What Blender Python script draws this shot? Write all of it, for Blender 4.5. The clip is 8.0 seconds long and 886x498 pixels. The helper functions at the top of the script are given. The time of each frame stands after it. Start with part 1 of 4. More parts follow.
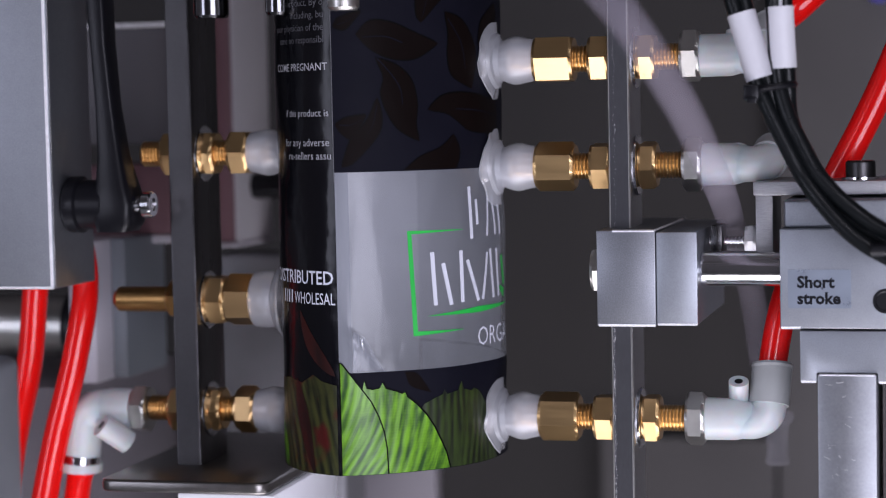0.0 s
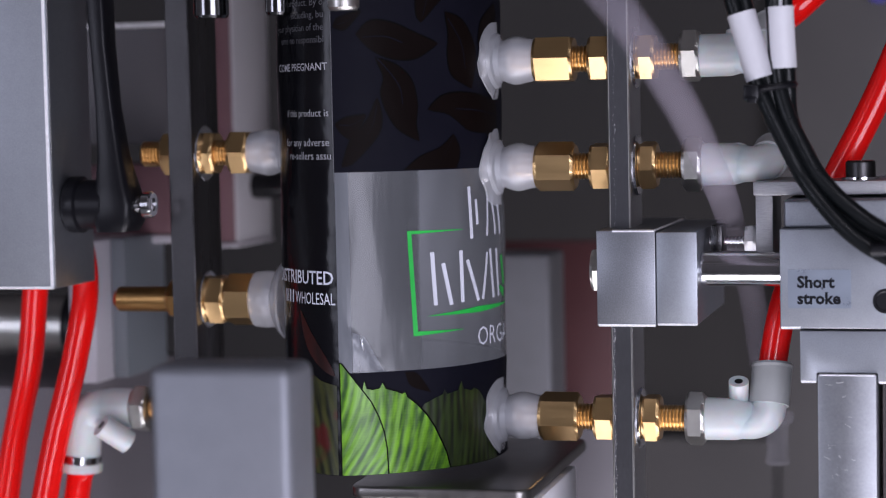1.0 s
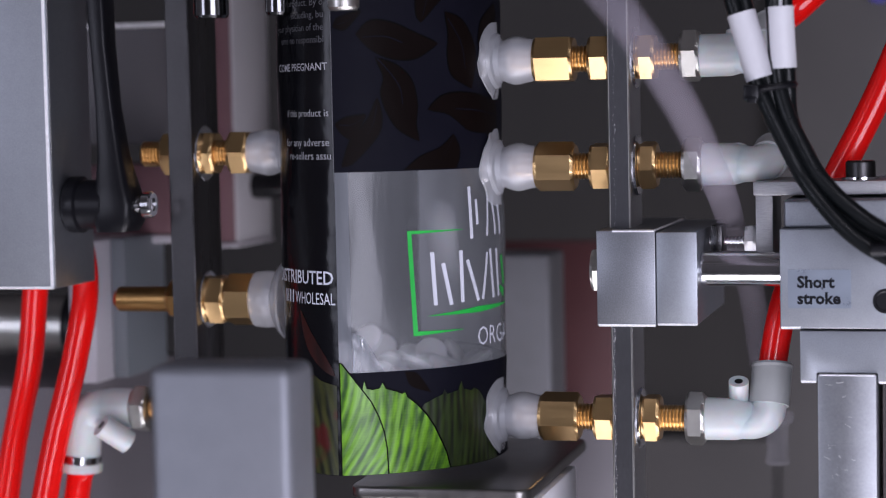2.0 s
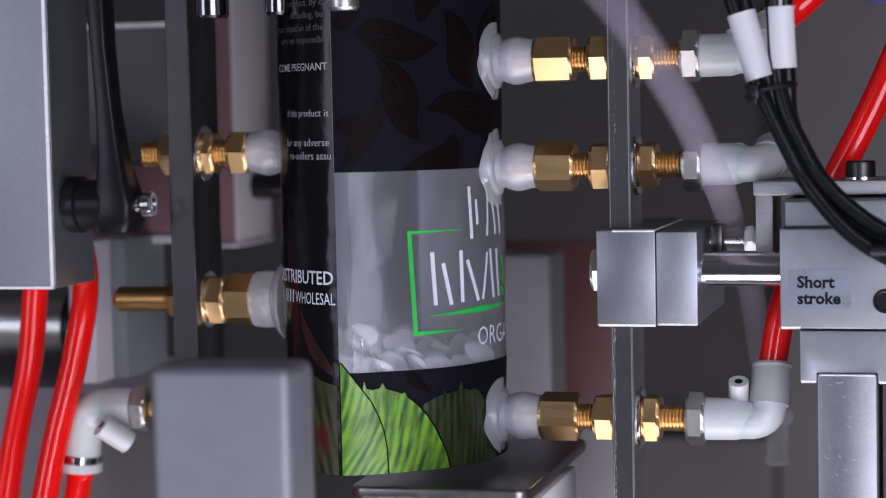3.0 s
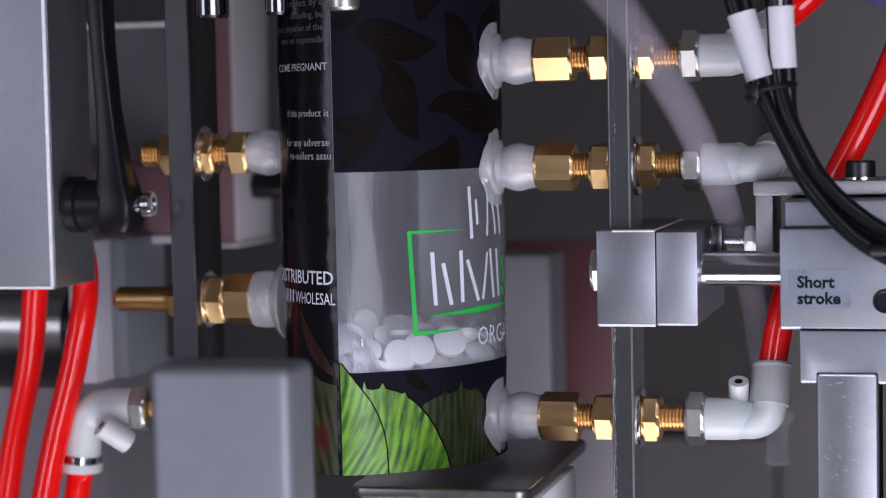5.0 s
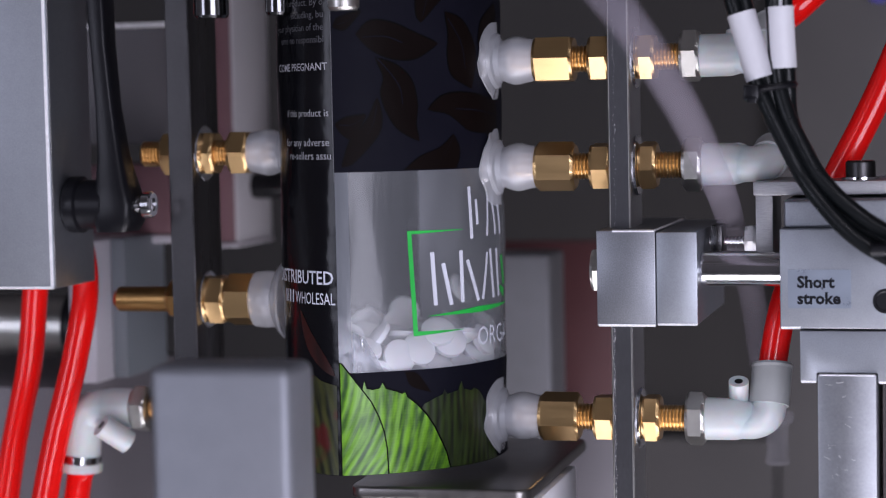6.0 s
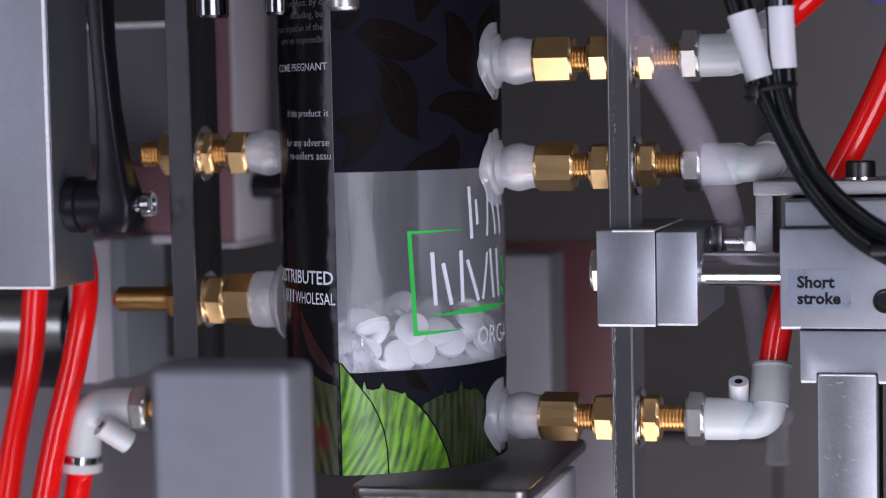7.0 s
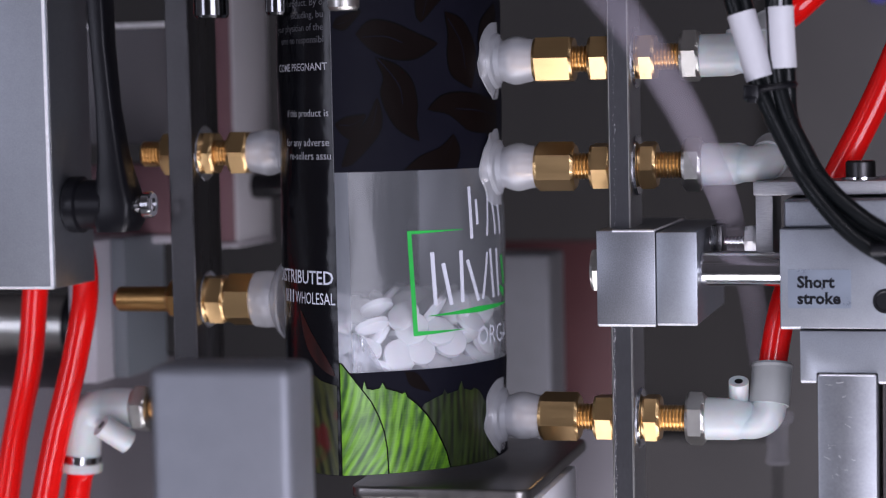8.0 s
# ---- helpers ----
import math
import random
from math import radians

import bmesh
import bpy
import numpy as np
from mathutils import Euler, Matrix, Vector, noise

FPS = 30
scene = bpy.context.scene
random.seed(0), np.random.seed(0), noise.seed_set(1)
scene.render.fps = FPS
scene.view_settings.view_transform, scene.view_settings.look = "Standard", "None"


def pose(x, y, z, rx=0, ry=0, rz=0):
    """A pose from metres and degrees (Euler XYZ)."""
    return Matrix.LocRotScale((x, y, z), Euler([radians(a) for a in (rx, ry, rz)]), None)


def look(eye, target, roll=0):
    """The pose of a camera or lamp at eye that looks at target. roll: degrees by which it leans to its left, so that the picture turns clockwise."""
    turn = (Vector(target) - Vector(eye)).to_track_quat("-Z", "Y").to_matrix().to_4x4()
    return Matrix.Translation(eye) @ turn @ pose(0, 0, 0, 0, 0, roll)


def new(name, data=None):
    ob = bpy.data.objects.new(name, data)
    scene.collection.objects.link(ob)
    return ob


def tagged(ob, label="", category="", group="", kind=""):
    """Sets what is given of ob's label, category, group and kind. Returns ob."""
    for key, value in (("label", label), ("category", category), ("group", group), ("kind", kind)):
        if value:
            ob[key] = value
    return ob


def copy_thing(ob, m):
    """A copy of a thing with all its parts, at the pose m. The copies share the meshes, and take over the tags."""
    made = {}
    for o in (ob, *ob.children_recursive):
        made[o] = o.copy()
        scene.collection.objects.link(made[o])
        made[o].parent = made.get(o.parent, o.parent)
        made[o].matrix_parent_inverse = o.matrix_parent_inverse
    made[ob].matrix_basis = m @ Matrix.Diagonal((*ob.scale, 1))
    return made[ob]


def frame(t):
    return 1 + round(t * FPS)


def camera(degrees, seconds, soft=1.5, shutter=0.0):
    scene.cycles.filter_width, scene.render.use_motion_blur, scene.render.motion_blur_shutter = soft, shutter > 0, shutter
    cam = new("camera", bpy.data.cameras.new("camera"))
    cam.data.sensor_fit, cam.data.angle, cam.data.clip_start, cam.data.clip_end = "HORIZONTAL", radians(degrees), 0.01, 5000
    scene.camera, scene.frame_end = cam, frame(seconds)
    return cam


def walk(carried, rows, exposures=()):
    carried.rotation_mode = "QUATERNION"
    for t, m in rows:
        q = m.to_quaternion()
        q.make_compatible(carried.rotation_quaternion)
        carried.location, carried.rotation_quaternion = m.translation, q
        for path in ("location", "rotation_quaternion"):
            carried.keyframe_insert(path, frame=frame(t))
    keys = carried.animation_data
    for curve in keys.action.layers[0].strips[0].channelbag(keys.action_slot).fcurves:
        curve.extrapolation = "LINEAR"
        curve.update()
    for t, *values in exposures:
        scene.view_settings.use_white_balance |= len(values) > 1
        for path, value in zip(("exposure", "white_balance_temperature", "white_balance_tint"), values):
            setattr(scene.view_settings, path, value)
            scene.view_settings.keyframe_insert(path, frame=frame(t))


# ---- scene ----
# Working units are millimetres about a point on the machine, which stands 1.10 m above the floor.
EYE = (0.1349, -0.5217, 1.1358)
AIM = (0.0, 0.0, 1.10)
cam = camera(24.57, 8.0, soft=1.15, shutter=0.4)
cam.data.dof.use_dof = True
cam.data.dof.focus_distance = 0.555
cam.data.dof.aperture_fstop = 9.0
walk(cam, [(0.0, look(EYE, AIM, -1.2)), (8.0, look(EYE, AIM, -1.2))], exposures=[(0.0, 0.0), (8.0, 0.0)])

# ---------------------------------------------------------------- light
world = bpy.data.worlds.new("hall_air")
scene.world = world
world.use_nodes = True
world.node_tree.nodes["Background"].inputs[0].default_value = (0.75, 0.78, 0.9, 1)
world.node_tree.nodes["Background"].inputs[1].default_value = 0.25


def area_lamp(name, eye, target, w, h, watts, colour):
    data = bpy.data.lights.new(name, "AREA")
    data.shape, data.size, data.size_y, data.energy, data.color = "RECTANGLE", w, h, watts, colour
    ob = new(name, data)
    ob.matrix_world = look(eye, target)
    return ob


area_lamp("ceiling_tube_lamp", (0.9, -1.8, 2.9), (0, 0.1, 1.1), 1.5, 0.3, 11, (0.93, 0.9, 1.05))
# Unseen lamps without fixtures, added to match highlights and brighten the front faces.
area_lamp("low_front_lamp", (0.2, -0.16, 0.58), (0.06, 0.03, 1.08), 0.9, 0.3, 5.4, (0.98, 0.94, 1.05))
area_lamp("soft_fill_lamp", (-1.1, -1.55, 1.2), (0.0, 0.02, 1.1), 0.55, 0.8, 5.8, (0.86, 0.88, 1.1))
area_lamp("side_fill_lamp", (0.66, -1.15, 0.95), (0.0, 0.02, 1.06), 0.7, 0.7, 11.2, (0.9, 0.89, 1.08))


# ---------------------------------------------------------------- materials
def node(nt, kind, **values):
    n = nt.nodes.new(kind)
    for key, value in values.items():
        n.inputs[key.replace("_", " ")].default_value = value
    return n


def material(name, colour, rough=0.5, metal=0.0, grain=200.0, vary=0.15, bump=0.0, stretch=(1, 1, 1), spread=0.1, stains=0.15, **extra):
    """Principled surface with fine grain, large stains, roughness wear and relief, in object space."""
    m = bpy.data.materials.new(name)
    m.use_nodes = True
    nt = m.node_tree
    b = nt.nodes["Principled BSDF"]
    b.inputs["Metallic"].default_value = metal
    for key, value in extra.items():
        b.inputs[key.replace("_", " ")].default_value = value
    tc = nt.nodes.new("ShaderNodeTexCoord")
    mp = nt.nodes.new("ShaderNodeMapping")
    mp.inputs["Scale"].default_value = stretch
    nt.links.new(tc.outputs["Object"], mp.inputs["Vector"])
    fine = node(nt, "ShaderNodeTexNoise", Scale=grain, Detail=6.0, Roughness=0.65)
    big = node(nt, "ShaderNodeTexNoise", Scale=grain * 0.11, Detail=3.0)
    nt.links.new(mp.outputs[0], fine.inputs["Vector"])
    nt.links.new(tc.outputs["Object"], big.inputs["Vector"])
    total = nt.nodes.new("ShaderNodeMath")
    total.operation = "MULTIPLY_ADD"
    nt.links.new(fine.outputs["Fac"], total.inputs[0])
    total.inputs[1].default_value = vary * 2
    scaled = nt.nodes.new("ShaderNodeMath")
    scaled.operation = "MULTIPLY_ADD"
    nt.links.new(big.outputs["Fac"], scaled.inputs[0])
    scaled.inputs[1].default_value = stains * 2
    scaled.inputs[2].default_value = 1 - vary - stains
    nt.links.new(scaled.outputs[0], total.inputs[2])
    mul = nt.nodes.new("ShaderNodeVectorMath")
    mul.operation = "SCALE"
    mul.inputs[0].default_value = colour[:3]
    nt.links.new(total.outputs[0], mul.inputs["Scale"])
    nt.links.new(mul.outputs[0], b.inputs["Base Color"])
    rr = nt.nodes.new("ShaderNodeMapRange")
    rr.inputs["To Min"].default_value = max(0.02, rough - spread)
    rr.inputs["To Max"].default_value = min(1, rough + spread)
    nt.links.new(fine.outputs["Fac"], rr.inputs["Value"])
    nt.links.new(rr.outputs[0], b.inputs["Roughness"])
    if bump:
        bp = node(nt, "ShaderNodeBump", Strength=bump, Distance=0.0003)
        nt.links.new(fine.outputs["Fac"], bp.inputs["Height"])
        nt.links.new(bp.outputs[0], b.inputs["Normal"])
    return m


def clear_film(name, haze, body=(0.62, 0.64, 0.68), streaked=True):
    """Slightly milky packaging film: part clear, part scattering, with a soft gloss."""
    m = bpy.data.materials.new(name)
    m.use_nodes = True
    nt = m.node_tree
    nt.nodes.remove(nt.nodes["Principled BSDF"])
    tc = nt.nodes.new("ShaderNodeTexCoord")
    n = node(nt, "ShaderNodeTexNoise", Scale=60.0, Detail=4.0)
    mp = nt.nodes.new("ShaderNodeMapping")
    mp.inputs["Scale"].default_value = (1.4, 1.4, 0.22)
    nt.links.new(tc.outputs["Object"], mp.inputs["Vector"])
    nt.links.new(mp.outputs[0], n.inputs["Vector"])
    bp = node(nt, "ShaderNodeBump", Strength=0.5, Distance=0.0015)
    nt.links.new(n.outputs["Fac"], bp.inputs["Height"])
    clear = node(nt, "ShaderNodeBsdfTransparent", Color=(0.99, 0.99, 1, 1))
    milk = node(nt, "ShaderNodeBsdfDiffuse", Color=(*body, 1))
    gloss = node(nt, "ShaderNodeBsdfGlossy", Color=(1, 1, 1, 1), Roughness=0.24)
    nt.links.new(bp.outputs[0], gloss.inputs["Normal"])
    nt.links.new(bp.outputs[0], milk.inputs["Normal"])
    amount = nt.nodes.new("ShaderNodeMapRange")
    # Haze varies in upright streaks, in place of soft reflections on the film.
    spread = 0.13 if streaked else 0.02
    amount.inputs["To Min"].default_value, amount.inputs["To Max"].default_value = haze - spread, haze + spread
    nt.links.new(n.outputs["Fac"], amount.inputs["Value"])
    through_ = node(nt, "ShaderNodeBsdfTranslucent", Color=(*body, 1))
    scatter = nt.nodes.new("ShaderNodeMixShader")
    scatter.inputs[0].default_value = 0.4
    nt.links.new(milk.outputs[0], scatter.inputs[1])
    nt.links.new(through_.outputs[0], scatter.inputs[2])
    m1 = nt.nodes.new("ShaderNodeMixShader")
    nt.links.new(amount.outputs[0], m1.inputs[0])
    nt.links.new(clear.outputs[0], m1.inputs[1])
    nt.links.new(scatter.outputs[0], m1.inputs[2])
    fr = node(nt, "ShaderNodeFresnel", IOR=1.4)
    m2 = nt.nodes.new("ShaderNodeMixShader")
    nt.links.new(fr.outputs[0], m2.inputs[0])
    nt.links.new(m1.outputs[0], m2.inputs[1])
    nt.links.new(gloss.outputs[0], m2.inputs[2])
    nt.links.new((m2 if streaked else m1).outputs[0], nt.nodes["Material Output"].inputs["Surface"])
    return m


BRASS = material("brass", (0.66, 0.44, 0.21), 0.32, 1.0, 700, 0.05, 0.0, (0.08, 1, 1), spread=0.08, stains=0.1)
BRASS_OLD = material("brass_dull", (0.42, 0.24, 0.09), 0.34, 1.0, 700, 0.2, 0.2)
STEEL = material("polished_steel", (0.72, 0.72, 0.74), 0.14, 1.0, 400, 0.06, 0.05, spread=0.06)
NICKEL = material("nickel_plate", (0.55, 0.54, 0.51), 0.36, 1.0, 600, 0.08, 0.05)
BRUSHED = material("brushed_bar", (0.42, 0.42, 0.43), 0.34, 1.0, 500, 0.3, 0.5, (1, 1, 6), 0.15, 0.1)
# Sawn, and its base also darkened because the front reflects a dark room.
EDGE = material("sawn_edge_darkened", (0.13, 0.13, 0.14), 0.36, 1.0, 1500, 0.12, 0.0, (1, 1, 0.3), 0.08, 0.1)
ALU = material("blasted_aluminium", (0.355, 0.375, 0.41), 0.45, 1.0, 2800, 0.3, 0.12, spread=0.14, stains=0.06)
ALU_DARK = material("machined_aluminium", (0.27, 0.28, 0.305), 0.42, 1.0, 2600, 0.55, 0.14, spread=0.2, stains=0.08)
ANODISED = material("grey_anodised", (0.25, 0.26, 0.29), 0.5, 0.6, 1500, 0.08, 0.25, spread=0.08, stains=0.08)
ANODISED_DARK = material("dark_anodised", (0.235, 0.235, 0.25), 0.5, 0.6, 1500, 0.08, 0.25, spread=0.08, stains=0.08)
ZINC = material("zinc_plate_bracket", (0.33, 0.34, 0.36), 0.4, 1.0, 1300, 0.22, 0.12, spread=0.16, stains=0.12)
# Upright streaks and a base lighter than DARKSTEEL stand in for reflections.
BAR_SIDE = material("streaked_dark_steel", (0.11, 0.107, 0.11), 0.3, 1.0, 500, 0.35, 0.3, (1, 1, 0.06), 0.12, 0.2)
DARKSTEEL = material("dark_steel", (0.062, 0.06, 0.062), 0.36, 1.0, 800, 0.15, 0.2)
BLACK = material("black_plastic", (0.006, 0.006, 0.008), 0.34, 0.0, 900, 0.2, 0.1, Specular_IOR_Level=0.25)
RUBBER = material("black_cable_sheath", (0.005, 0.0062, 0.007), 0.3, 0.0, 500, 0.2, 0.05, Specular_IOR_Level=0.26)
SLEEVE = material("white_heat_shrink", (0.62, 0.62, 0.66), 0.5, 0.0, 300, 0.05, 0.1)
FITTING = material("white_plastic_fitting", (0.55, 0.575, 0.58), 0.36, 0.0, 500, 0.05, 0.06, Subsurface_Weight=0.3, Subsurface_Scale=0.003)
FITTING_GREY = material("grey_plastic_fitting", (0.36, 0.37, 0.37), 0.4, 0.0, 500, 0.05, 0.06)
RED = material("red_polyurethane_tube", (0.74, 0.006, 0.005), 0.16, 0.0, 150, 0.05, 0.0, spread=0.04)
SILICONE = clear_film("milky_silicone", 0.42, (0.92, 0.94, 1.0))
BURR = material("saw_burr", (0.5, 0.5, 0.5), 0.3, 1.0, 1500, 0.6, 1.0, stains=0.3)
# Pale enough to carry painted highlights where edges catch the light.
GLINT_METAL = material("painted_glint_metal", (0.88, 0.88, 0.9), 0.35, 0.35, 3000, 0.35, 0.6)
PAINT = material("grey_machine_paint", (0.12, 0.115, 0.125), 0.4, 0.0, 60, 0.06, 0.1)
PALE = material("pale_machine_paint", (0.22, 0.205, 0.225), 0.4, 0.0, 60, 0.06, 0.1)
WALL = material("wall_plaster", (0.26, 0.245, 0.245), 0.8, 0.0, 5, 0.2, 0.2)
WALL_BOUNCE = material("bounce_wall_paint", (0.45, 0.43, 0.43), 0.8, 0.0, 5, 0.15, 0.2)
FLOOR = material("hall_floor_paint", (0.22, 0.23, 0.22), 0.5, 0.0, 6, 0.2, 0.2)
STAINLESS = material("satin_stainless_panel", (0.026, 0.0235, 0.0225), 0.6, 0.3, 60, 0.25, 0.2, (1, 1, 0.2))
REAR_PAINT = material("blotchy_rear_paint", (0.052, 0.048, 0.048), 0.6, 0.0, 80, 0.15, 0.1, stains=0.5)
LIGHT_PAINT = material("light_machine_paint", (0.55, 0.525, 0.57), 0.45, 0.0, 60, 0.06, 0.1)
ROSE = material("rose_grey_paint", (0.17, 0.085, 0.1), 0.5, 0.0, 40, 0.15, 0.1)
BLUE_GREY = material("blue_grey_paint", (0.19, 0.21, 0.235), 0.5, 0.0, 60, 0.08, 0.1)
BLUE = material("blue_plastic", (0.05, 0.04, 0.5), 0.35, 0.0, 300, 0.05, 0.0)
CHROME_DARK = material("black_chrome", (0.2, 0.2, 0.21), 0.13, 1.0, 500, 0.1, 0.0, spread=0.04)
WHITE_PAINT = material("white_machine_paint", (0.82, 0.82, 0.86), 0.4, 0.0, 60, 0.06, 0.1)
SMOKE = material("smoke_grey_paint", (0.52, 0.5, 0.53), 0.45, 0.0, 60, 0.08, 0.1)
TRAY = material("dull_tray_steel", (0.22, 0.21, 0.2), 0.34, 1.0, 300, 0.15, 0.1)
MAROON = material("maroon_guard", (0.085, 0.023, 0.026), 0.5, 0.0, 40, 0.2, 0.1)

# ---------------------------------------------------------------- shaping tools
MM = 0.001
HEIGHT = 1.10


def at(x, y, z):
    return Vector((x * MM, y * MM, HEIGHT + z * MM))


def thing(name, x, y, z, label, category, group="", kind=""):
    ob = new(name)
    ob.empty_display_size = 0.01
    ob.location = at(x, y, z)
    return tagged(ob, label, category, group, kind)


def origin_of(ob):
    p = Vector((0, 0, 0))
    while ob:
        p += ob.location
        ob = ob.parent
    return p


def to_mesh(name, bm, mat, origin, smooth=True, mats=()):
    """Turns a bmesh in working millimetres into a mesh about the given origin."""
    bmesh.ops.recalc_face_normals(bm, faces=bm.faces)
    for v in bm.verts:
        v.co = at(*v.co) - origin
    me = bpy.data.meshes.new(name)
    bm.to_mesh(me)
    bm.free()
    for m in (mats or (mat,)):
        me.materials.append(m)
    if smooth:
        me.polygons.foreach_set("use_smooth", [True] * len(me.polygons))
        me.set_sharp_from_angle(angle=radians(32))
    return me


def part(name, bm, mat, parent, label="", smooth=True):
    me = to_mesh(name, bm, mat, origin_of(parent), smooth)
    ob = new(name, me)
    ob.parent = parent
    if label:
        ob["label"] = label
    return ob


def single(name, bm, mat, x, y, z, label, category, group="", kind="", smooth=True):
    me = to_mesh(name, bm, mat, at(x, y, z), smooth)
    ob = new(name, me)
    ob.location = at(x, y, z)
    return tagged(ob, label, category, group, kind)


def box(x0, x1, y0, y1, z0, z1, bevel=0.4, seg=2, bm=None):
    bm = bm or bmesh.new()
    m = Matrix.LocRotScale(((x0 + x1) / 2, (y0 + y1) / 2, (z0 + z1) / 2), None, (x1 - x0, y1 - y0, z1 - z0))
    made = bmesh.ops.create_cube(bm, size=1, matrix=m)["verts"]
    if bevel:
        edges = list({e for v in made for e in v.link_edges})
        bmesh.ops.bevel(bm, geom=edges, offset=bevel, segments=seg, affect="EDGES", profile=0.5)
    return bm


def lathe(profile, centre, axis="x", segments=40, bm=None, turn=0.0, close=True):
    """Revolves (along, radius) pairs round an axis through centre."""
    bm = bm or bmesh.new()
    rings = []
    cx, cy, cz = centre
    for s, r in profile:
        ring = []
        for i in range(segments):
            a = turn + 2 * math.pi * i / segments
            p, q = r * math.cos(a), r * math.sin(a)
            co = {"x": (cx + s, cy + p, cz + q), "y": (cx + p, cy + s, cz + q), "z": (cx + p, cy + q, cz + s)}[axis]
            ring.append(bm.verts.new(co))
        rings.append(ring)
    for a, b in zip(rings, rings[1:]):
        for i in range(segments):
            j = (i + 1) % segments
            bm.faces.new((a[i], a[j], b[j], b[i]))
    if close:
        bm.faces.new(rings[0])
        bm.faces.new(rings[-1])
    return bm


def hexagon(x0, x1, across, centre, turn=0.0, bm=None):
    """Hexagonal prism along x with turned (chamfered) ends; across: flat to flat."""
    bm = bm or bmesh.new()
    rc = across / 2 / math.cos(math.pi / 6)
    ra = across / 2
    n = 48
    rings = []
    for x, limit in ((x0, ra * 0.96), (x0 + 0.05, ra * 0.985), (x0 + 0.9, rc), (x1 - 0.9, rc), (x1 - 0.05, ra * 0.985), (x1, ra * 0.96)):
        ring = []
        for i in range(n):
            a = 2 * math.pi * i / n
            k = (a + math.pi / 6) % (math.pi / 3) - math.pi / 6
            r = min(ra / math.cos(k), limit)
            ring.append(bm.verts.new((x, centre[1] + r * math.cos(a + turn), centre[2] + r * math.sin(a + turn))))
        rings.append(ring)
    for a, b in zip(rings, rings[1:]):
        for i in range(n):
            j = (i + 1) % n
            bm.faces.new((a[i], a[j], b[j], b[i]))
    bm.faces.new(rings[0])
    bm.faces.new(rings[-1])
    return bm


def thread(x0, x1, radius, centre, pitch=1.0, depth=0.45, bm=None):
    prof = [(0, radius - depth)]
    x = 0.1
    while x < x1 - x0 - 0.1:
        prof += [(x, radius - depth), (x + pitch * 0.4, radius), (x + pitch * 0.55, radius)]
        x += pitch
    prof.append((x1 - x0, radius - depth))
    return lathe(prof, (x0, centre[1], centre[2]), segments=28, bm=bm)


def spline(points, n=10):
    """Catmull-Rom curve through the points."""
    pts = [Vector(p) for p in points]
    pts = [2 * pts[0] - pts[1]] + pts + [2 * pts[-1] - pts[-2]]
    out = []
    for i in range(1, len(pts) - 2):
        p0, p1, p2, p3 = pts[i - 1:i + 3]
        for k in range(n):
            t = k / n
            out.append(0.5 * (2 * p1 + (p2 - p0) * t + (2 * p0 - 5 * p1 + 4 * p2 - p3) * t * t + (3 * p1 - p0 - 3 * p2 + p3) * t ** 3))
    out.append(pts[-2])
    return out


def hose(points, radius, n=10, segments=20, bm=None, inner=0.0):
    """A round tube swept along a curve, with flat ends."""
    bm = bm or bmesh.new()
    path = spline(points, n)
    side = None
    rings = []
    for i, p in enumerate(path):
        d = (path[min(i + 1, len(path) - 1)] - path[max(i - 1, 0)]).normalized()
        if side is None:
            side = d.orthogonal().normalized()
        side = (side - d * side.dot(d)).normalized()
        other = d.cross(side)
        rings.append([bm.verts.new(p + radius * (math.cos(a) * side + math.sin(a) * other)) for a in (2 * math.pi * k / segments for k in range(segments))])
    for a, b in zip(rings, rings[1:]):
        for i in range(segments):
            j = (i + 1) % segments
            bm.faces.new((a[i], a[j], b[j], b[i]))
    bm.faces.new(rings[0])
    bm.faces.new(rings[-1])
    return bm


def prism(outline, axis, lo, hi, bevel=0.0, seg=2):
    """Extrudes a 2D outline along an axis: xz outline along y, yz along x, xy along z."""
    bm = bmesh.new()

    def co(p, h):
        return {"y": (p[0], h, p[1]), "x": (h, p[0], p[1]), "z": (p[0], p[1], h)}[axis]
    a = [bm.verts.new(co(p, lo)) for p in outline]
    b = [bm.verts.new(co(p, hi)) for p in outline]
    bm.faces.new(a)
    bm.faces.new(b)
    for i in range(len(a)):
        j = (i + 1) % len(a)
        bm.faces.new((a[i], a[j], b[j], b[i]))
    if bevel:
        bmesh.ops.recalc_face_normals(bm, faces=bm.faces)
        sharp = [e for e in bm.edges if e.is_manifold and e.calc_face_angle() > radians(25)]
        bmesh.ops.bevel(bm, geom=sharp, offset=bevel, segments=seg, affect="EDGES", profile=0.5)
    return bm


# ---------------------------------------------------------------- the hall
def slab(name, x0, x1, y0, y1, z0, z1, mat, label):
    bm = bmesh.new()
    m = Matrix.LocRotScale(((x0 + x1) / 2, (y0 + y1) / 2, (z0 + z1) / 2), None, (x1 - x0, y1 - y0, z1 - z0))
    bmesh.ops.create_cube(bm, size=1, matrix=m)
    me = bpy.data.meshes.new(name)
    bm.to_mesh(me)
    bm.free()
    me.materials.append(mat)
    return tagged(new(name, me), label, "", "", "structure")


slab("floor", -1.4, 1.4, -2.1, 0.7, -0.1, 0, FLOOR, "grey painted concrete hall floor")
slab("ceiling", -1.5, 1.5, -2.2, 0.8, 3.0, 3.1, WALL, "plain grey hall ceiling")
slab("wall_north", -1.5, 1.5, 0.7, 0.8, 0, 3, WALL, "dull grey-brown hall wall")
# Unseen wall, made paler than the rest to bounce light onto brass and aluminium.
slab("wall_south", -1.5, 1.5, -2.2, -2.1, 0, 3, WALL_BOUNCE, "unseen hall wall, pale to reflect into the metals")
